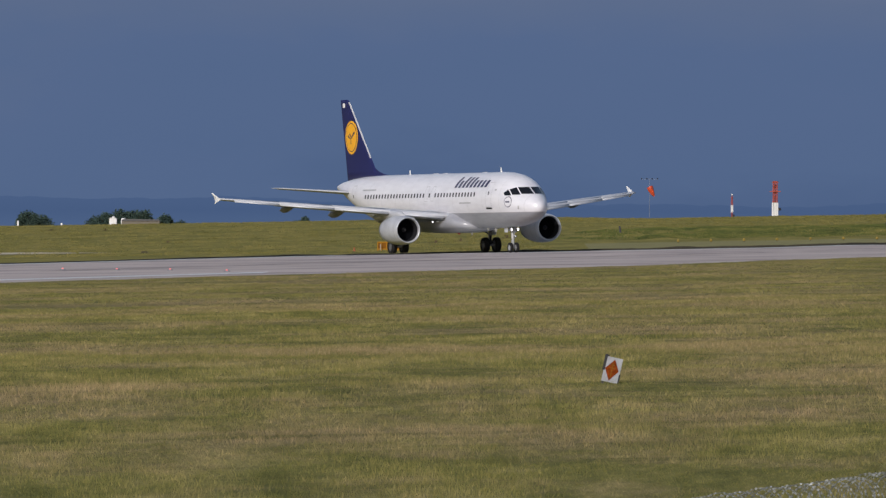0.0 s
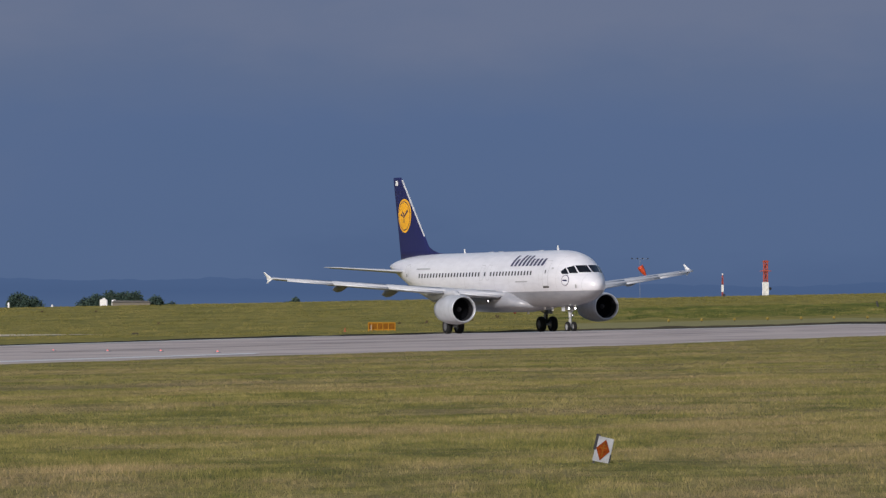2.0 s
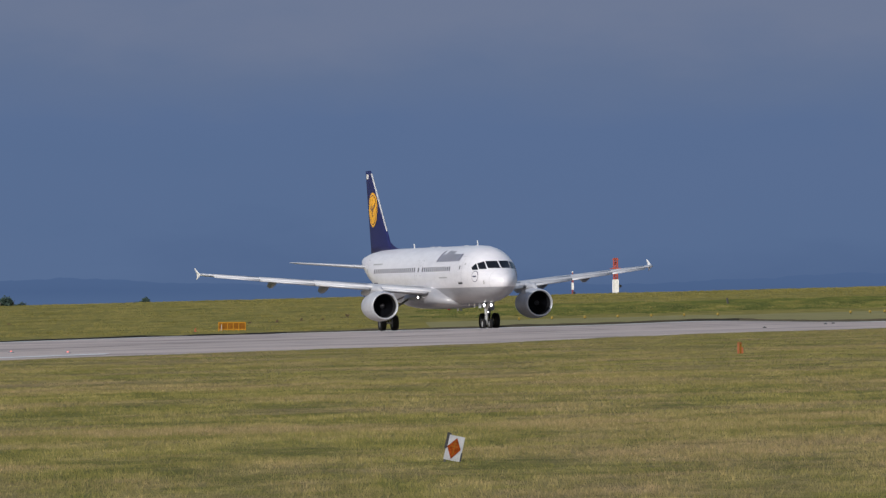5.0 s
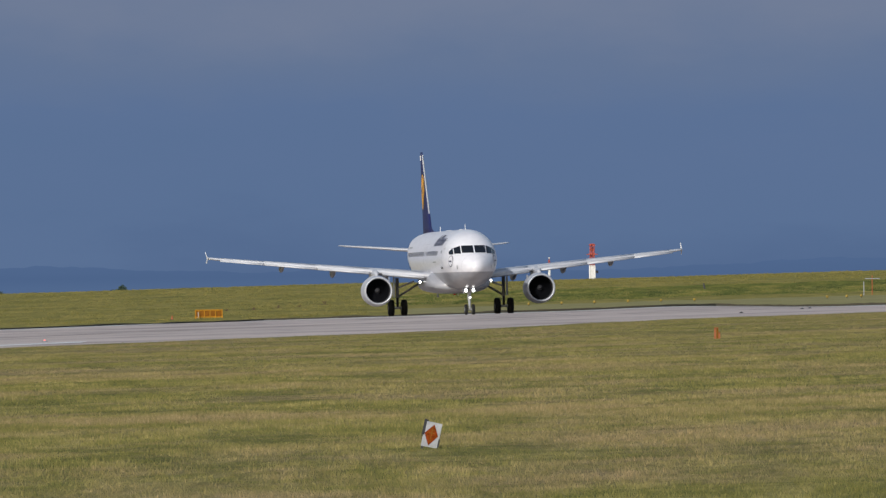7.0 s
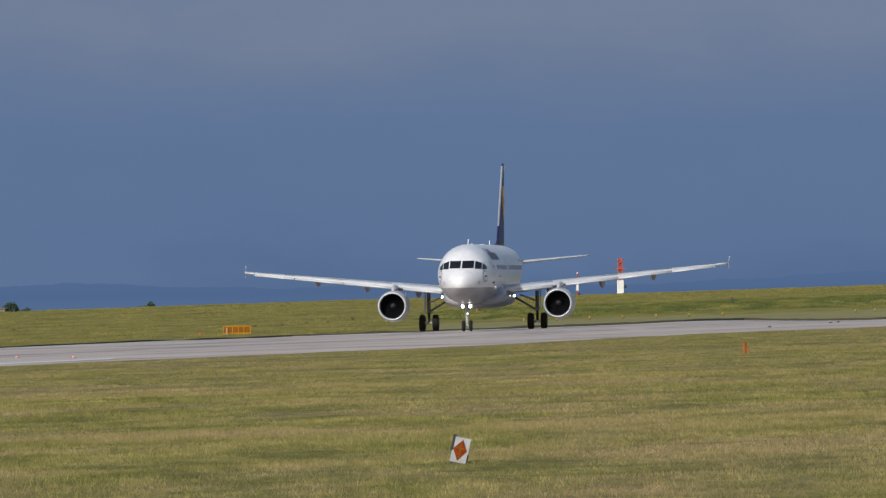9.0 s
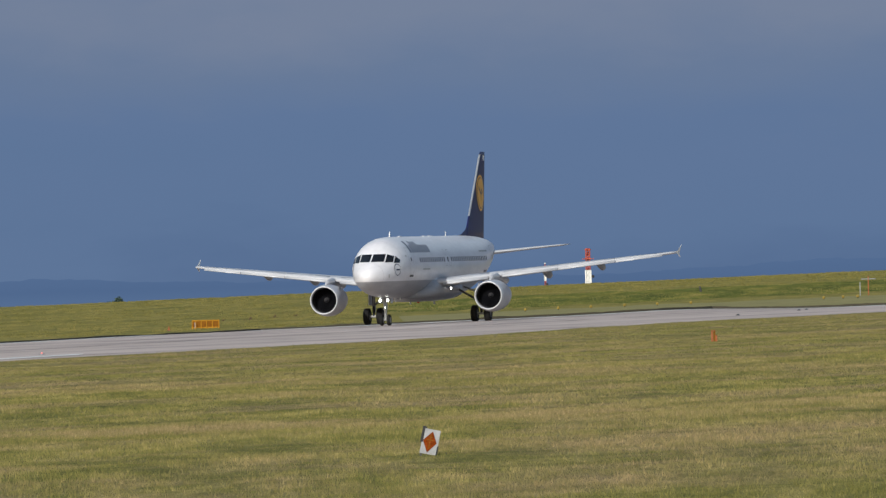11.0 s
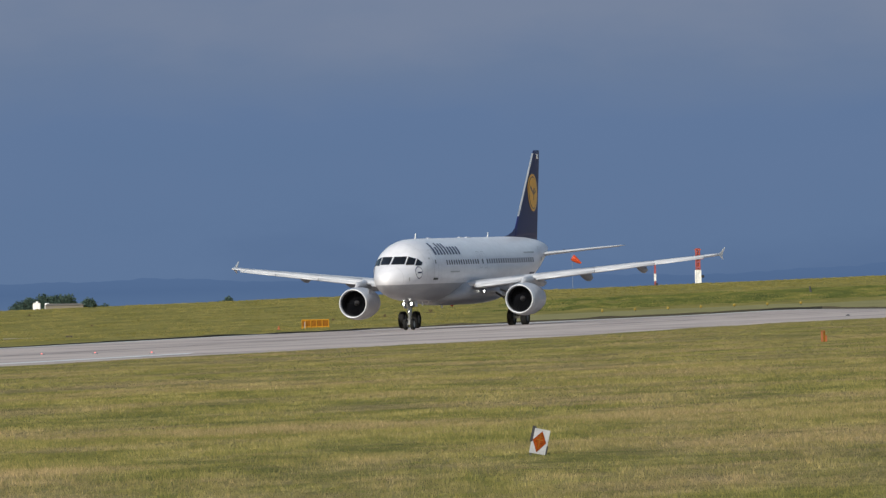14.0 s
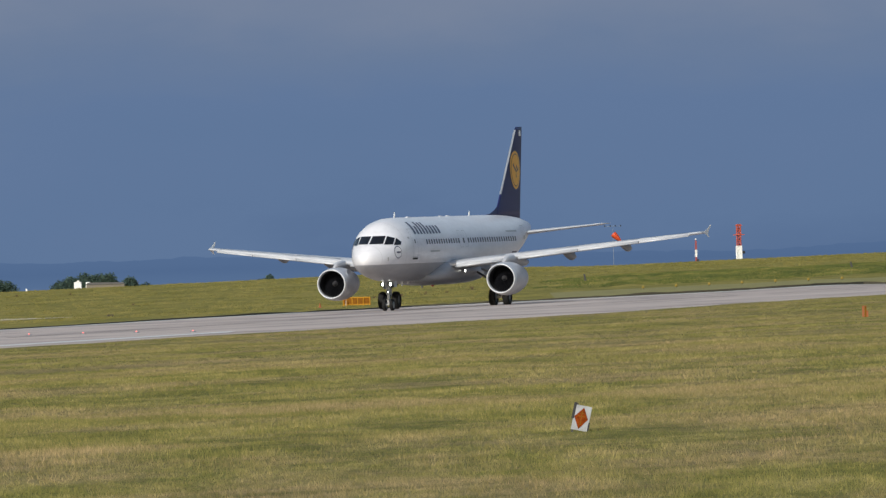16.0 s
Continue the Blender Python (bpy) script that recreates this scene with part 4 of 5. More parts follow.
def build_airliner():
    plane = thing("airliner", "white twin-engine airliner with navy tail fin and grey belly", "aeroplane", Matrix())
    rings = []
    n = 40
    stations = sorted({r[0] for r in SECTIONS} | {x * 0.5 for x in range(13, 73)})
    for s in stations:
        top, bot, w = section(s)
        mid, half = (top + bot) / 2, (top - bot) / 2
        rings.append([(NOSE - s, w * math.sin(math.tau * k / n), mid + half * math.cos(math.tau * k / n)) for k in range(n)])
    part("fuselage", loft(rings), M["livery"], plane, "white fuselage over a grey belly", smooth=True)
    # belly fairing at the wing root
    rings = []
    for s, w, top, bot in ((10.2, 1.3, 2.2, 1.70), (10.9, 1.9, 2.6, 1.58), (11.8, 2.2, 3.05, 1.48), (13.0, 2.32, 3.2, 1.42), (17.0, 2.34, 3.15, 1.42), (19.0, 2.2, 2.95, 1.46), (20.5, 1.9, 2.6, 1.56), (21.6, 1.4, 2.2, 1.70)):
        mid, half = (top + bot) / 2, (top - bot) / 2
        ring = []
        for k in range(28):
            a = math.tau * k / 28
            c, sn = math.cos(a), math.sin(a)
            ring.append((NOSE - s, w * math.copysign(abs(sn) ** 0.75, sn), mid + half * math.copysign(abs(c) ** 0.75, c)))
        rings.append(ring)
    part("belly_fairing", loft(rings), M["livery"], plane, "grey wing root fairing", smooth=True)
    # cockpit glass, six panes
    for side in (1, -1):
        for (ya, yb), za, (zb, zc) in (((0.05, 0.82), 4.22, (4.73, 4.73)), ((0.89, 1.30), 4.17, (4.72, 4.57)), ((1.35, 1.60), 4.12, (4.58, 4.31))):
            pts = []
            for j in range(5):
                for i in range(6):
                    y = ya + (yb - ya) * i / 5
                    zt = zb + (zc - zb) * i / 5
                    pts.append(crown(0, side * y, za + (zt - za) * j / 4))
            patch("cockpit_window", pts, 6, M["cockpit"], plane, "dark cockpit window")
    for side, name in ((1, "left_wing"), (-1, "right_wing")):
        build_wing(plane, side, name)
        build_cabin(plane, side)
    fans = [build_engine(plane, side) for side in (1, -1)]
    build_tail(plane)
    for s, hgt in ((6.9, 0.36), (23.8, 0.32), (30.0, 0.2)):
        bm = loft([[(NOSE - s, 0.02, 5.85), (NOSE - s - 0.3, 0, 5.85), (NOSE - s, -0.02, 5.85)], [(NOSE - s - 0.12, 0.012, 5.88 + hgt), (NOSE - s - 0.3, 0, 5.88 + hgt), (NOSE - s - 0.12, -0.012, 5.88 + hgt)]])
        part("antenna", bm, M["white"], plane, "white blade antenna")
    for s in (10.0, 17.3, 19.0):
        part("top_fairing", box(NOSE - s - 0.3, NOSE - s + 0.3, -0.10, 0.10, 5.84, 5.93, 0.03), M["wing"], plane)
    for s, hgt in ((8.2, 0.3), (9.6, 0.18), (12.6, 0.2), (22.3, 0.28)):
        part("lower_antenna", box(NOSE - s - 0.15, NOSE - s + 0.15, -0.015, 0.015, 1.76 - hgt - (0.3 if 10 < s < 22 else 0), 1.78), M["white"], plane)
    part("beacon", lathe([(0, 0.10), (-0.05, 0.10), (-0.11, 0.06), (-0.13, 0.01)], 14, "Z"), M["red_lens"], plane, "red beacon under the belly", Matrix.Translation((NOSE - 15.0, 0, 1.43)), True)
    return plane, build_gear(plane), fans


airliner, WHEELS, FANS = build_airliner()


# ---- things on the field ----
def on_ground(x, y, turn=0.0, sink=0.0):
    return pose(x, y, ground_z(x, y) - sink, 0, 0, turn)


def build_marker():
    """Leaning boundary board, white with an orange diamond, on two short legs."""
    ob = thing("marker_board", "white marker board with an orange diamond, leaning in the grass", "marker", pose(1.73, 180, ground_z(1.73, 180) + 0.02, -8, 12, -6))
    w, hgt = 0.30, 0.45
    part("panel", box(-w / 2, w / 2, -0.012, 0.012, 0.0, hgt, 0.003), M["board_white"], ob, "weathered white panel")
    bm = bmesh.new()
    dia = [(-0.02, 0.025), (w / 2 - 0.03, hgt / 2 - 0.01), (0.015, hgt - 0.035), (-w / 2 + 0.02, hgt / 2 + 0.01)]
    front = [bm.verts.new((x, -0.022, z)) for x, z in dia]
    back = [bm.verts.new((x, -0.008, z)) for x, z in dia]
    bm.faces.new(front)
    for k in range(4):
        bm.faces.new((front[k], front[(k + 1) % 4], back[(k + 1) % 4], back[k]))
    part("diamond", bm, M["board_orange"], ob, "orange diamond")
    for x0, x1, z0, z1 in ((-0.012, 0.006, 0.10, 0.36), (-0.06, 0.055, 0.245, 0.262), (-0.035, 0.04, 0.30, 0.315)):
        part("stroke", box(x0, x1, -0.0255, -0.0195, z0, z1), M["sign_orange"], ob, "faded amber stroke")
    for x in (-w / 2 + 0.03, w / 2 - 0.03):
        part("leg", box(x - 0.018, x + 0.018, 0.014, 0.04, -0.14, hgt + (0.03 if x < 0 else -0.02)), M["black"], ob, "dark wooden leg")
    part("side_board", box(-w / 2 - 0.025, -w / 2 + 0.022, -0.018, 0.10, 0.20, hgt + 0.035, 0.003), M["dark"], ob, "dark side board")
    part("side_rail", box(w / 2 - 0.012, w / 2 + 0.012, -0.018, 0.05, -0.02, 0.17, 0.003), M["dark"], ob, "dark side rail")


def build_mast(name, label, x, y, top, w, bands, arms, spire=0.0):
    z0 = ground_z(x, y)
    ob = thing(name, label, "tower", pose(x, y, z0))
    hgt = top - z0
    for f0, f1, colour in bands:
        a, b = f0 * hgt, f1 * hgt
        bm = bmesh.new()
        h = w / 2 * (0.74 if colour == "red" else 1.0)
        for sx in (-h, h):
            for sy in (-h, h):
                add_rod(bm, (sx, sy, a), (sx, sy, b), w * 0.12, n=6)
        steps = max(1, round((b - a) / w))
        for k in range(steps):
            p, q = a + (b - a) * k / steps, a + (b - a) * (k + 1) / steps
            for (x0, y0), (x1, y1) in (((-h, -h), (h, -h)), ((h, -h), (h, h)), ((h, h), (-h, h)), ((-h, h), (-h, -h))):
                add_rod(bm, (x0, y0, p), (x1, y1, q), w * 0.07, n=5)
                add_rod(bm, (x0, y0, q), (x1, y1, q), w * 0.07, n=5)
        core = 0.72 if colour == "white" else 0.36
        add_box(bm, -h * core, h * core, -h * core, h * core, a, b)
        part("lattice_section", bm, M[colour], ob, colour + " painted lattice section")
    for f, reach, colour in arms:
        part("platform", box(-reach, reach, -reach * 0.6, reach * 0.6, f * hgt - 0.06, f * hgt + 0.1, 0.02), M[colour], ob)
    if spire:
        part("spire", rod((0, 0, hgt), (0, 0, hgt + spire), 0.11, 0.05, 8), M["red"], ob, "thin red spire")
        part("top_lamp", lathe([(-0.15, 0.05), (-0.08, 0.2), (0.08, 0.2), (0.15, 0.05)], 10, "Z"), M["white"], ob, "white lamp", Matrix.Translation((0, 0, hgt + spire)))
    for f in (0.2, 0.8):
        part("ladder_ring", box(-w * 0.62, w * 0.62, -w * 0.62, w * 0.62, f * hgt - 0.05, f * hgt + 0.05), M["red"] if f > 0.5 else M["white"], ob)
    part("antenna_drum", rod((w * 0.75, -0.1, hgt * 0.42), (w * 0.95, -0.35, hgt * 0.42), 0.28, n=14), M["post"], ob, "dark drum antenna")
    return ob


def build_windsock():
    x, y = 24.25, 1800
    z0, top = ground_z(x, y), 10.26
    ob = thing("windsock_mast", "slim grey mast with a crossbar and lamps", "mast", pose(x, y, z0))
    part("pole", rod((0, 0, 0), (0, 0, top - z0), 0.03, 0.022, 8), M["mast"], ob)
    part("crossbar", rod((-1.4, 0, top - z0 - 0.1), (1.4, 0, top - z0 - 0.1), 0.02, n=6), M["mast"], ob)
    for dx in (-1.4, -0.45, 0.45, 1.4):
        part("lamp", lathe([(-0.10, 0.08), (0.10, 0.12), (0.16, 0.04)], 10, "Z"), M["black"], ob, m=Matrix.Translation((dx, 0, top - z0 - 0.05)))
    sock = thing("windsock", "orange fabric windsock hanging from its mast", "windsock", pose(x, y - 0.15, top - 1.4))
    prof = [(0.0, 0.52), (-0.35, 0.56), (-0.7, 0.50), (-1.2, 0.40), (-1.9, 0.15)]
    for (a, r), (b, q) in zip(prof, prof[1:]):
        bm = bmesh.new()
        for k in range(14):
            t0, t1 = math.tau * k / 14, math.tau * (k + 1) / 14
            w0, w1 = 1 + 0.10 * math.sin(3 * t0 + a), 1 + 0.10 * math.sin(3 * t1 + a)
            bm.faces.new([bm.verts.new(p) for p in ((r * w0 * math.cos(t0), r * w0 * math.sin(t0), a), (r * w1 * math.cos(t1), r * w1 * math.sin(t1), a), (q * w1 * math.cos(t1), q * w1 * math.sin(t1), b), (q * w0 * math.cos(t0), q * w0 * math.sin(t0), b))])
        bmesh.ops.remove_doubles(bm, verts=bm.verts, dist=0.001)
        part("sleeve", bm, M["orange"], sock, "orange fabric ring", smooth=True)
    return sock


def build_sign():
    """Amber taxiway sign frame: a long low box with recessed panels on short legs."""
    ob = thing("taxiway_sign", "long amber taxiway sign box standing in the grass", "sign", pose(-9.7, 815, ground_z(-9.7, 815), 0, 0, -4))
    w, hgt = 2.15, 0.72
    frame_bm = box(-w / 2, w / 2, -0.12, 0.12, hgt - 0.09, hgt, 0.01)
    add_box(frame_bm, -w / 2, w / 2, -0.12, 0.12, 0.08, 0.16)
    part("sign_frame", frame_bm, M["amber"], ob, "amber frame")
    edges = (-w / 2, -0.80, -0.35, 0.1, 0.55, w / 2)
    for a, b in zip(edges, edges[1:]):
        part("panel", box(a + 0.05, b - 0.03, -0.07, 0.08, 0.12, hgt - 0.06, 0.006), M["sign_orange"], ob, "amber panel")
    for a in edges:
        part("post", box(a - 0.035, a + 0.035, -0.13, 0.13, -0.02, hgt, 0.006), M["amber"], ob)
    bar = thing("sign_board", "white edge board at the end of the amber sign", "board", pose(-10.55, 814.6, ground_z(-10.55, 814.6), 0, 0, 0))
    part("board", box(-0.03, 0.03, -0.03, 0.03, 0.0, 0.55, 0.005), M["board_white"], bar)


def build_posts():
    for x, lab, m_ in ((13.27, "rusty orange marker post standing in the grass", "rust"), (13.35, "orange and white marker post standing in the grass", "sign_orange"), (13.41, "thin rusty orange marker post standing in the grass", "rust")):
        hgt = 0.42 if x < 13.38 else 0.25
        ob = thing("marker_post", lab, "post", on_ground(x - 0.02, 350, sink=0.04), "marker posts")
        part("stake", box(-0.034, 0.034, -0.03, 0.03, -0.05, hgt, 0.008), M[m_], ob)
        part("cap", box(-0.034, 0.034, -0.03, 0.03, hgt - 0.04, hgt + 0.01, 0.006), M["rust"], ob)
    for k, x in enumerate((16.3, 19.0, 21.7, 24.45, 27.15, 29.9, 13.6, 40.8, 42.4, 43.6)):
        ob = thing("edge_light", "small yellow light housing on a stalk by the runway", "light", on_ground(x, 834), "lights along the bank")
        part("stalk", rod((0, 0, -0.05), (0, 0, 0.13), 0.03, n=8), M["black"], ob)
        part("housing", lathe([(0.10, 0.07), (0.14, 0.11), (0.22, 0.12), (0.30, 0.08), (0.33, 0.02)], 12, "Z"), M["yellow_light"], ob, "yellow housing")
    for x, y in ((-23.6, 534), (-20.0, 514.5), (-16.8, 499.5), (-13.3, 474)):
        ob = thing("end_light", "low red runway light glowing on the concrete", "light", on_ground(x, y, sink=-0.03), "red runway lights")
        part("dish", lathe([(0.0, 0.16), (0.03, 0.15), (0.05, 0.1)], 16, "Z"), M["fairing"], ob)
        part("lens", lathe([(0.05, 0.055), (0.08, 0.045), (0.10, 0.015)], 14, "Z"), M["redlamp"], ob, "lit red lens")
    for x, y in ((23.26, 575), (28.75, 619), (29.97, 635)):
        ob = thing("inset_light", "low dark light fitting set in the concrete", "light", on_ground(x, y, sink=-0.03), "dark runway lights")
        part("dish", lathe([(0.0, 0.12), (0.03, 0.11), (0.06, 0.06)], 14, "Z"), M["black"], ob)
        part("lens", lathe([(0.05, 0.05), (0.08, 0.04), (0.10, 0.01)], 10, "Z"), M["fairing"], ob)
    for x, y, hgt in ((-115.7, 2380, 2.4), (-105.5, 2380, 1.9)):
        ob = thing("white_pole", "small white pole on the skyline", "pole", on_ground(x, y))
        part("stake", box(-0.2, 0.2, -0.2, 0.2, -0.1, hgt - ground_z(x, y), 0.05), M["render"], ob)
    ob = thing("traffic_cone", "small worn orange cone beside the amber sign", "cone", on_ground(-12.6, 812))
    part("base", box(-0.15, 0.15, -0.15, 0.15, 0, 0.03), M["black"], ob)
    part("body", lathe([(0.03, 0.12), (0.32, 0.04), (0.36, 0.03)], 14, "Z"), M["rust"], ob)
    ob = thing("junction_box", "small brown ground box beside the runway", "box", on_ground(-30.18, 835, 5))
    part("body", box(-0.26, 0.26, -0.2, 0.2, 0.02, 0.15, 0.03), M["soil"], ob)
    part("foot", box(-0.3, 0.3, -0.22, 0.22, -0.03, 0.03), M["black"], ob)
    ob = thing("frangible_mast", "rusty post with a pale crossbar beside the runway", "post", on_ground(45.35, 850))
    part("stake", rod((0, 0, -0.05), (0, 0, 1.62), 0.045, n=8), M["rust"], ob)
    part("crossbar", box(-0.6, 0.62, -0.04, 0.04, 1.33, 1.40, 0.01), M["mast"], ob, "pale crossbar")
    ob = thing("white_post", "thin white post beside the runway", "post", on_ground(44.65, 850))
    part("stake", box(-0.035, 0.035, -0.03, 0.03, -0.05, 1.15, 0.01), M["board_white"], ob)
    for x, y, hgt in ((33.2, 900, 0.55), (9.6, 900, 0.62)):
        ob = thing("dark_peg", "dark slanted peg on the grass bank", "post", on_ground(x, y))
        part("stake", rod((0, 0, -0.05), (-0.12, 0, hgt), 0.10, 0.08, 8), M["post"], ob)


def build_weeds():
    """Dead brown dock plants: a short stem with seed spikes over a mat of dark leaves."""
    rng = np.random.default_rng(31)
    for x, y, size in ((-8.86, 870, 0.7), (-6.58, 870, 1.0), (-4.46, 880, 1.1), (-2.65, 882, 0.6), (-0.4, 896, 1.3), (-40.16, 1004, 0.8), (-46.18, 1020, 0.8), (-30.76, 908, 0.6)):
        ob = thing("dock_plant", "dead brown dock plant standing in the pasture", "weed", on_ground(x, y), "brown weeds on the pasture")
        bm = bmesh.new()
        for _ in range(7):
            dx, dy = rng.normal(0, 0.07 * size, 2)
            lx, tall = rng.normal(0, 0.06), rng.uniform(0.12, 0.26) * size
            add_rod(bm, (dx * 0.4, dy * 0.4, -0.02), (dx + lx, dy, tall), 0.022, 0.034, 5)
        part("stem", bm, M["dock"], ob, "brown seed spikes")
        verts, faces = [], []
        for _ in range(90):
            dx, dy = rng.normal(0, 0.26 * size), rng.normal(0, 0.5 * size)
            wide, tall, lx = rng.uniform(0.03, 0.07), rng.uniform(0.02, 0.07) * size, rng.normal(0, 0.06)
            i = len(verts)
            verts += [(dx - wide, dy, -0.03), (dx + wide, dy, -0.03), (dx + lx, dy + lx, tall)]
            faces.append((i, i + 1, i + 2))
        tagged(put(mesh("leaf_mat", verts, faces, M["dock_leaves"]), "leaf_mat", ob, label="dark withered leaves"),
               kind="stuff")


def build_tree(name, label, x, y, width, top, seed, lumps=7):
    """A trunk with limbs and a crown of many small leaves, uneven at its outline."""
    rng = np.random.default_rng(seed)
    z0 = ground_z(x, y)
    hgt = top - z0
    ob = thing(name, label, "tree", pose(x, y, z0), "trees on the skyline")
    bm = rod((0, 0, -0.2), (0.1, 0, hgt * 0.55), 0.035 * hgt, 0.018 * hgt, 10)
    for k in range(6):
        a = math.tau * k / 6 + rng.uniform(-0.4, 0.4)
        add_rod(bm, (0, 0, hgt * (0.25 + 0.05 * k)), (math.cos(a) * width * 0.3, math.sin(a) * width * 0.2, hgt * (0.5 + 0.06 * k)), 0.014 * hgt, 0.005 * hgt, 6)
    part("trunk", bm, M["bark"], ob)
    verts, faces = [], []
    centres = [(rng.uniform(-0.36, 0.36) * width, rng.uniform(-0.2, 0.2) * width, hgt * rng.uniform(0.30, 0.66), width * rng.uniform(0.16, 0.26), hgt * rng.uniform(0.2, 0.34)) for _ in range(lumps)]
    centres += [(f * width, 0, hgt * 0.35, width * 0.2, hgt * 0.35) for f in (-0.36, 0, 0.36)]
    for cx, cy, cz, rx, rz in centres:
        for _ in range(900):
            d = rng.normal(size=3)
            d /= np.linalg.norm(d)
            r = rng.uniform(0.55, 1.08)
            p = np.array((cx, cy, cz)) + d * r * (rx, rx, rz)
            if not 0.02 * hgt < p[2] < hgt * 1.03:
                continue
            u, v = rng.normal(size=3), rng.normal(size=3)
            size = rng.uniform(0.22, 0.5)
            i = len(verts)
            verts += [p, p + u / np.linalg.norm(u) * size, p + v / np.linalg.norm(v) * size]
            faces.append((i, i + 1, i + 2))
    put(mesh("crown", verts, faces, M["leaves"]), "crown", ob, label="dark green leafy crown")


def build_skyline():
    # x, distance, width, top height over the datum
    build_tree("tree", "dark green rounded tree on the skyline", -112.8, 2400, 8.6, 5.15, 1)
    build_tree("tree", "broad dark green tree clump on the skyline", -98.0, 2450, 9.0, 4.9, 2, 9)
    build_tree("tree", "broad dark green tree clump on the skyline", -92.5, 2460, 9.5, 5.95, 3, 9)
    build_tree("tree", "dark green tree behind a white house", -89.0, 2440, 6.0, 5.6, 4)
    build_tree("tree", "low dark green rounded tree on the skyline", -80.6, 2400, 7.2, 4.25, 5)
    build_tree("tree", "small dark green bush on the skyline", -49.6, 2400, 4.4, 3.95, 16, 6)
    # house: white gable and a long grey shed roof
    x, y = -94.2, 2400
    ob = thing("house", "small white rendered house on the skyline", "house", pose(x, y, ground_z(x, y)))
    hgt = 3.35 - ground_z(x, y)
    part("wall", box(-0.85, 0.85, -2, 2, 0, hgt - 0.3), M["render"], ob)
    part("roof", loft([[(-0.95, -2.1, hgt - 0.3), (0, -2.1, hgt), (0.95, -2.1, hgt - 0.3)], [(-0.95, 2.1, hgt - 0.3), (0, 2.1, hgt), (0.95, 2.1, hgt - 0.3)]]), M["render"], ob)
    part("chimney", box(-0.2, 0.3, -0.3, 0.3, hgt - 0.2, hgt + 0.15), M["render"], ob)
    part("porch", box(1.9, 2.9, -1.5, 1.5, 0, hgt - 0.25, 0.2), M["render"], ob, "white round-topped annexe")
    x, y = -87.6, 2395
    shed = thing("farm_shed", "long low grey-roofed shed on the skyline", "shed", pose(x, y, ground_z(x, y)))
    h2 = 2.95 - ground_z(x, y)
    part("wall", box(-4.3, 4.6, -3, 3, 0, h2 - 0.5), M["roof"], shed)
    part("roof", loft([[(-4.5, -3.2, h2 - 0.5), (-4.0, 0, h2), (-4.5, 3.2, h2 - 0.5)], [(4.8, -3.2, h2 - 0.5), (4.2, 0, h2 - 0.1), (4.8, 3.2, h2 - 0.5)]]), M["roof"], shed)
    build_mast("lattice_tower", "red and white lattice antenna tower", 51.65, 2000, 10.75, 1.02, ((0.0, 0.55, "white"), (0.55, 1.0, "red")), ((0.98, 0.66, "red"), (0.785, 1.1, "red"), (0.24, 0.85, "white")))
    build_mast("lattice_mast", "slim red and white antenna mast", 47.5, 2200, 8.2, 0.40, ((0.0, 0.52, "red"), (0.52, 0.74, "white"), (0.74, 1.0, "red")), (), 0.5)


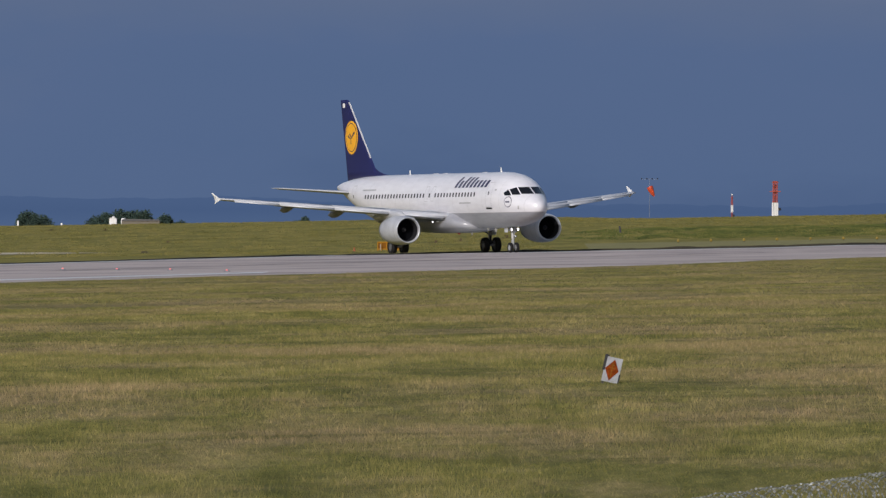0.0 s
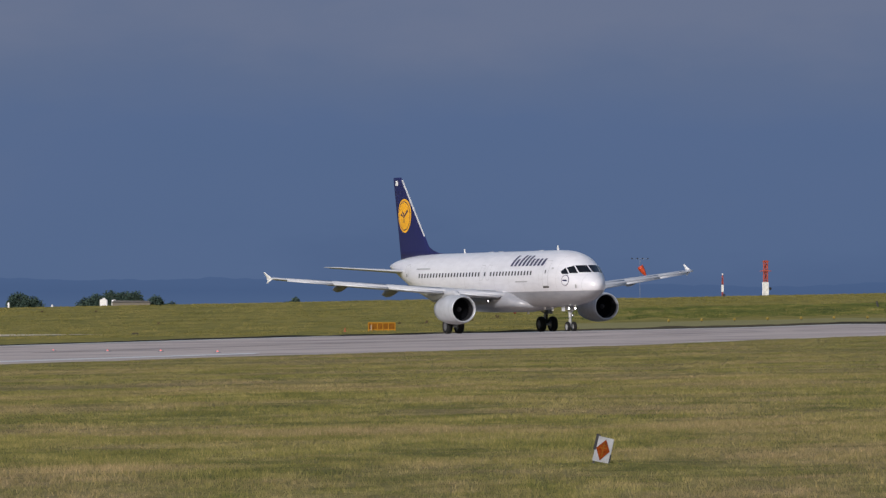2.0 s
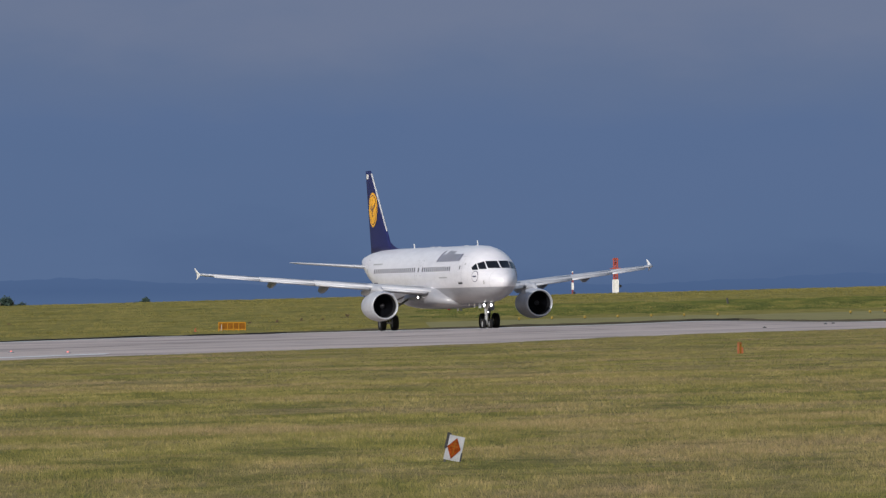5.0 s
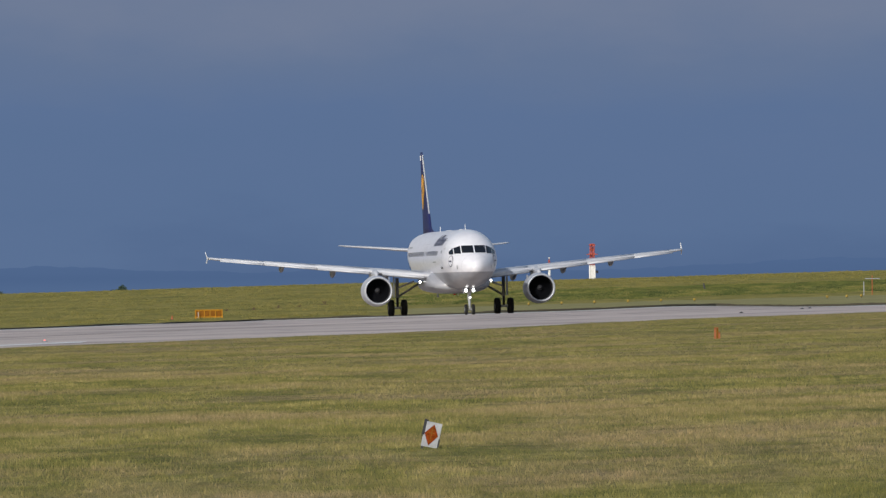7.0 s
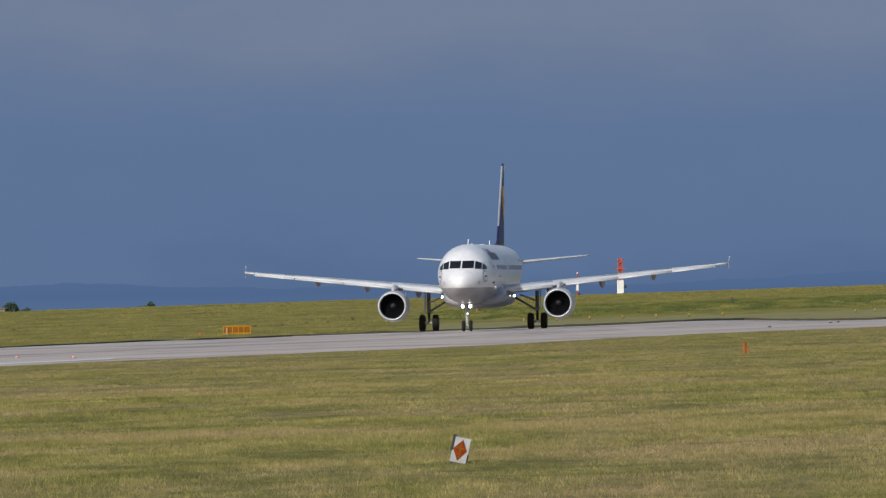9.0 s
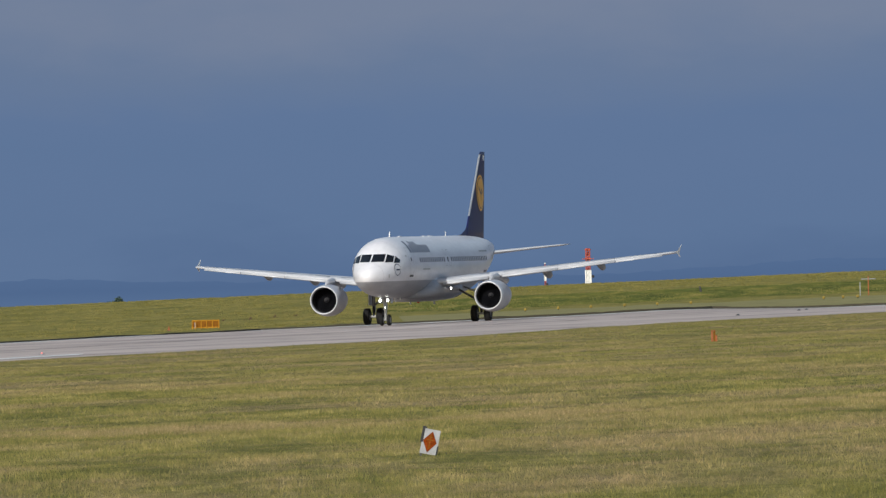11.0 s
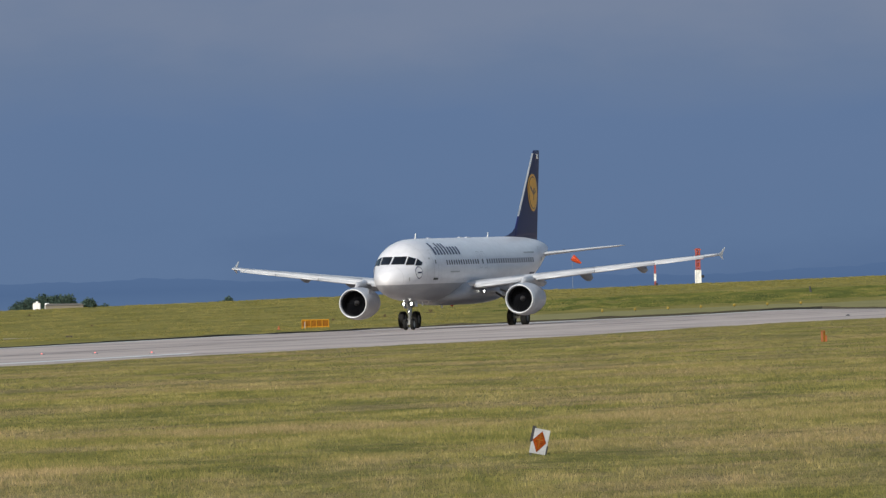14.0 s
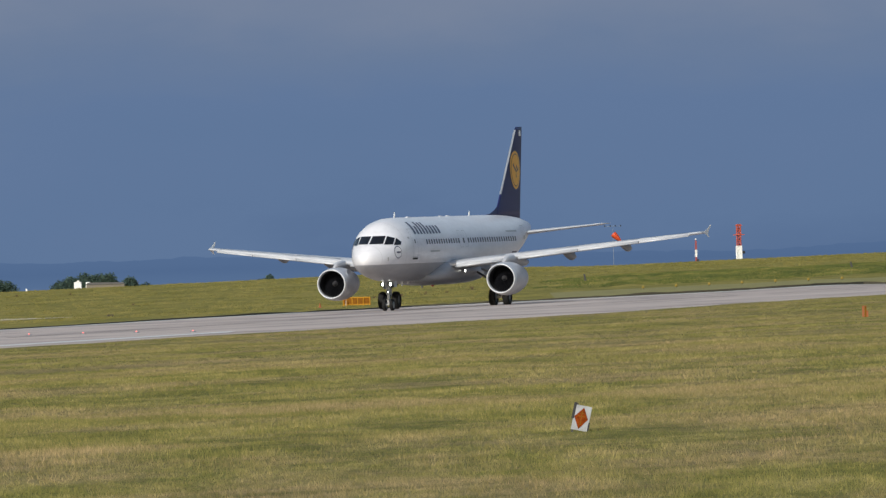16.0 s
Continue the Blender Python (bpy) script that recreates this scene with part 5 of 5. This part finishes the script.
def build_fence():
    """Steel posts with wires and a coil of razor wire along the top."""
    a, b = Vector((-1.8, 98.0)), Vector((11.0, 136.0))
    run = (b - a).length
    way = (b - a) / run
    z_at = lambda d: -0.955 + 0.0165 * (d - 10.5) - 0.29
    ob = thing("fence", "dark steel security fence with line wires", "fence", pose(0, 0, 0))
    for k in range(15):
        d = run * k / 14
        p = a + way * d
        x, y, z = p.x, p.y, z_at(d) - 0.3
        bm = box(x - 0.04, x + 0.04, y - 0.04, y + 0.04, ground_z(x, y) - 0.05, z + 0.12)
        add_rod(bm, (x, y, z + 0.12), (x, y, z + 0.26), 0.05, 0.002, 4)
        part("post", bm, M["post"], ob, "dark pointed steel post")
    for dz in (-0.32, -0.62, -1.2, -1.9):
        bm = bmesh.new()
        for k in range(14):
            p, q = a + way * run * k / 14, a + way * run * (k + 1) / 14
            add_rod(bm, (p.x, p.y, z_at(run * k / 14) + dz), (q.x, q.y, z_at(run * (k + 1) / 14) + dz), 0.006, n=5)
        part("line_wire", bm, M["wire"], ob)
    # coil
    rng = np.random.default_rng(8)
    coil = thing("razor_wire_coil", "grey razor wire coil along the fence top", "razor wire", pose(0, 0, 0))
    side = Vector((way.y, -way.x))
    turns, per = int(run / 0.19), 34
    cent = []
    for k in range(turns * per + 1):
        ang = math.tau * k / per
        d = run * k / (turns * per)
        wob = 1 + 0.16 * noise.noise((d * 1.7, 0, 0)) + 0.04 * math.sin(k * 0.37)
        sway = 0.05 * noise.noise((d * 0.9, 4, 0))
        c = a + way * (d + 0.14 * math.sin(ang * 0.5)) + side * (0.28 * wob * math.cos(ang) + sway)
        cent.append(Vector((c.x, c.y, z_at(d) + 0.29 * wob * math.sin(ang))))
    verts, faces = [], []
    for k, p in enumerate(cent):
        t = (cent[min(k + 1, len(cent) - 1)] - cent[max(k - 1, 0)]).normalized()
        u = t.orthogonal().normalized()
        w = t.cross(u)
        for j in range(4):
            an = math.tau * j / 4
            verts.append(p + 0.0038 * (u * math.cos(an) + w * math.sin(an)))
        if k:
            for j in range(4):
                q = 4 * (k - 1)
                faces.append((q + j, q + (j + 1) % 4, q + 4 + (j + 1) % 4, q + 4 + j))
    put(mesh("wire", verts, faces, M["wire"]), "wire", coil, label="spring steel wire")
    verts, faces = [], []
    for p, q in zip(cent, cent[1:]):
        t = (q - p).normalized()
        u = t.orthogonal().normalized()
        turn = Matrix.Rotation(rng.uniform(0, math.tau), 3, t)
        u = turn @ u
        c = (p + q) / 2
        i = len(verts)
        verts += [c - t * 0.012 + u * 0.009, c + t * 0.012 + u * 0.009, c + t * 0.012 - u * 0.009, c - t * 0.012 - u * 0.009]
        faces.append((i, i + 1, i + 2, i + 3))
    tagged(put(mesh("barb", verts, faces, M["barb"]), "barb", coil, label="flat bright razor barbs"), kind="stuff")


def build_grass():
    """Tufts of standing grass on the meadow this side of the runway."""
    rng = np.random.default_rng(5)
    near_turf, far_turf = ([], []), ([], [])
    for y0, y1, per, lo, hi, wide in ((122, 170, 70, 0.05, 0.13, 0.010), (170, 215, 46, 0.05, 0.13, 0.012), (215, 290, 22, 0.05, 0.11, 0.015), (290, 380, 10, 0.04, 0.09, 0.022), (380, 535, 5, 0.03, 0.07, 0.035)):
        x0, x1 = -0.066 * y1, 0.075 * y1
        count = int((x1 - x0) * (y1 - y0) * per)
        xs, ys = rng.uniform(x0, x1, count), rng.uniform(y0, y1, count)
        verts, faces = near_turf if y0 < 280 else far_turf
        for x, y in zip(xs, ys):
            if y > along(NEAR_EDGE, x) - 4 + 22.0 * rng.uniform(-1, 1) ** 3 or x < -0.068 * y or x > 0.077 * y:
                continue
            patchy = noise.noise((x * 0.35, y * 0.12, 9.0)) + 0.5 * noise.noise((x * 1.3, y * 0.5, 2.0))
            z = ground_z(x, y) - 0.01
            tall = rng.uniform(lo, hi) * (0.8 + 0.6 * max(-0.6, patchy))
            for _ in range(3):
                dx, lx = rng.normal(0, 0.06), rng.normal(0, 0.03)
                i = len(verts)
                verts += [(x + dx - wide / 2, y, z), (x + dx + wide / 2, y, z), (x + dx + lx, y + lx, z + tall * rng.uniform(0.6, 1.0))]
                faces.append((i, i + 1, i + 2))
    tagged(put(mesh("meadow_grass", *near_turf, M["blades"]), "meadow_grass"), "standing meadow grass with seed heads", "grass", kind="stuff")
    tagged(put(mesh("runway_side_grass", *far_turf, M["far_blades"]), "runway_side_grass"), "shorter meadow grass towards the runway", "grass", kind="stuff")


def build_scrub():
    """Rank green growth on the face of the bank."""
    rng = np.random.default_rng(11)
    verts, faces = [], []
    for _ in range(42000):
        x = rng.uniform(3, 70)
        y = rng.uniform(881 + 5 * noise.noise((x * 0.4, 7.0, 2.0)), 924 + 9 * noise.noise((x * 0.3, 3.0, 5.0)))
        thick = noise.noise((x * 0.25, y * 0.05, 6.0)) + 0.9 * smoothstep(8, 16, x)
        if rng.uniform() > 0.35 + 0.6 * thick or x < 5 + 4 * noise.noise((y * 0.1, 1.0, 1.0)):
            continue
        z = ground_z(x, y) - 0.03
        tall = rng.uniform(0.05, 0.14) * (1 + 0.9 * max(0, noise.noise((x * 0.5, y * 0.1, 3.0))) * (2.0 if x < 17 else 1.0))
        for _ in range(3):
            dx, lx, wide = rng.normal(0, 0.15), rng.normal(0, 0.06), rng.uniform(0.025, 0.07)
            i = len(verts)
            verts += [(x + dx - wide, y, z), (x + dx + wide, y, z), (x + dx + lx, y + lx, z + tall * rng.uniform(0.6, 1.0))]
            faces.append((i, i + 1, i + 2))
    tagged(put(mesh("bank_scrub", verts, faces, M["scrub"]), "bank_scrub"), "rank green grass and weeds on the bank", "scrub", kind="stuff")


def build_tussocks():
    """Clumps of dry grass on the pasture beyond the runway, up to the crest."""
    rng = np.random.default_rng(23)
    verts, faces = [], []
    for _ in range(30000):
        y = rng.uniform(800, 1170)
        x = rng.uniform(-0.056 * y, 0.062 * y)
        if y < along(FAR_EDGE, x) + 14 or (x > 3 and y < 925):
            continue
        if noise.noise((x * 0.22, y * 0.05, 4.0)) + 0.6 * noise.noise((x * 0.9, y * 0.2, 8.0)) < rng.uniform(-0.5, 0.35):
            continue
        z = ground_z(x, y) - 0.02
        size = rng.uniform(0.5, 1.0) ** 2
        for _ in range(rng.integers(4, 9)):
            dx, dy = rng.normal(0, 0.16 * size + 0.04, 2)
            wide, tall, lx = rng.uniform(0.02, 0.06), rng.uniform(0.06, 0.20) * size, rng.normal(0, 0.05)
            i = len(verts)
            verts += [(x + dx - wide, y + dy, z), (x + dx + wide, y + dy, z), (x + dx + lx, y + dy + lx, z + tall)]
            faces.append((i, i + 1, i + 2))
    tagged(put(mesh("pasture_tussocks", verts, faces, M["straw"]), "pasture_tussocks"), "dry straw-coloured tussocks on the far pasture", "grass", kind="stuff")


build_marker()
WINDSOCK = build_windsock()
build_sign()
build_posts()
build_weeds()
build_skyline()
build_fence()
build_grass()
build_scrub()
build_tussocks()


# ---- what moves ----
def motions():
    # the field falls off a little to the west, so the aeroplane leans as it turns
    walk(airliner, [(t, LEAN @ pose(x, y, 0.035 + GEAR - far_fall(x, y), 0, 0, a) @ pose(0, 0, 0, -0.6 * smoothstep(1.5, 8, t) - 0.25 * smoothstep(6, 9, t), 0, 0)) for t, x, y, a in TAXI])
    speed = 5.95
    for wheel, at, r in WHEELS:
        walk(wheel, [(k * 0.1, Matrix.Translation(at) @ Matrix.Rotation(speed * k * 0.1 / r, 4, "Y")) for k in range(161)])
    for fan, hub in FANS:
        walk(fan, [(k * 0.1, hub @ Matrix.Rotation(radians(74) * k, 4, "X")) for k in range(161)])
    base = WINDSOCK.matrix_basis.copy()
    swing = ((0, 26), (1.0, 35), (1.5, 36), (2.0, 33), (3.0, 52), (4.2, 48), (6.5, 45), (9.0, 45), (11.5, 48), (12.5, 56), (13.5, 58), (14.5, 50), (15.5, 44), (16, 46))
    walk(WINDSOCK, [(t, base @ Matrix.Rotation(radians(-a), 4, "Y")) for t, a in swing])


motions()
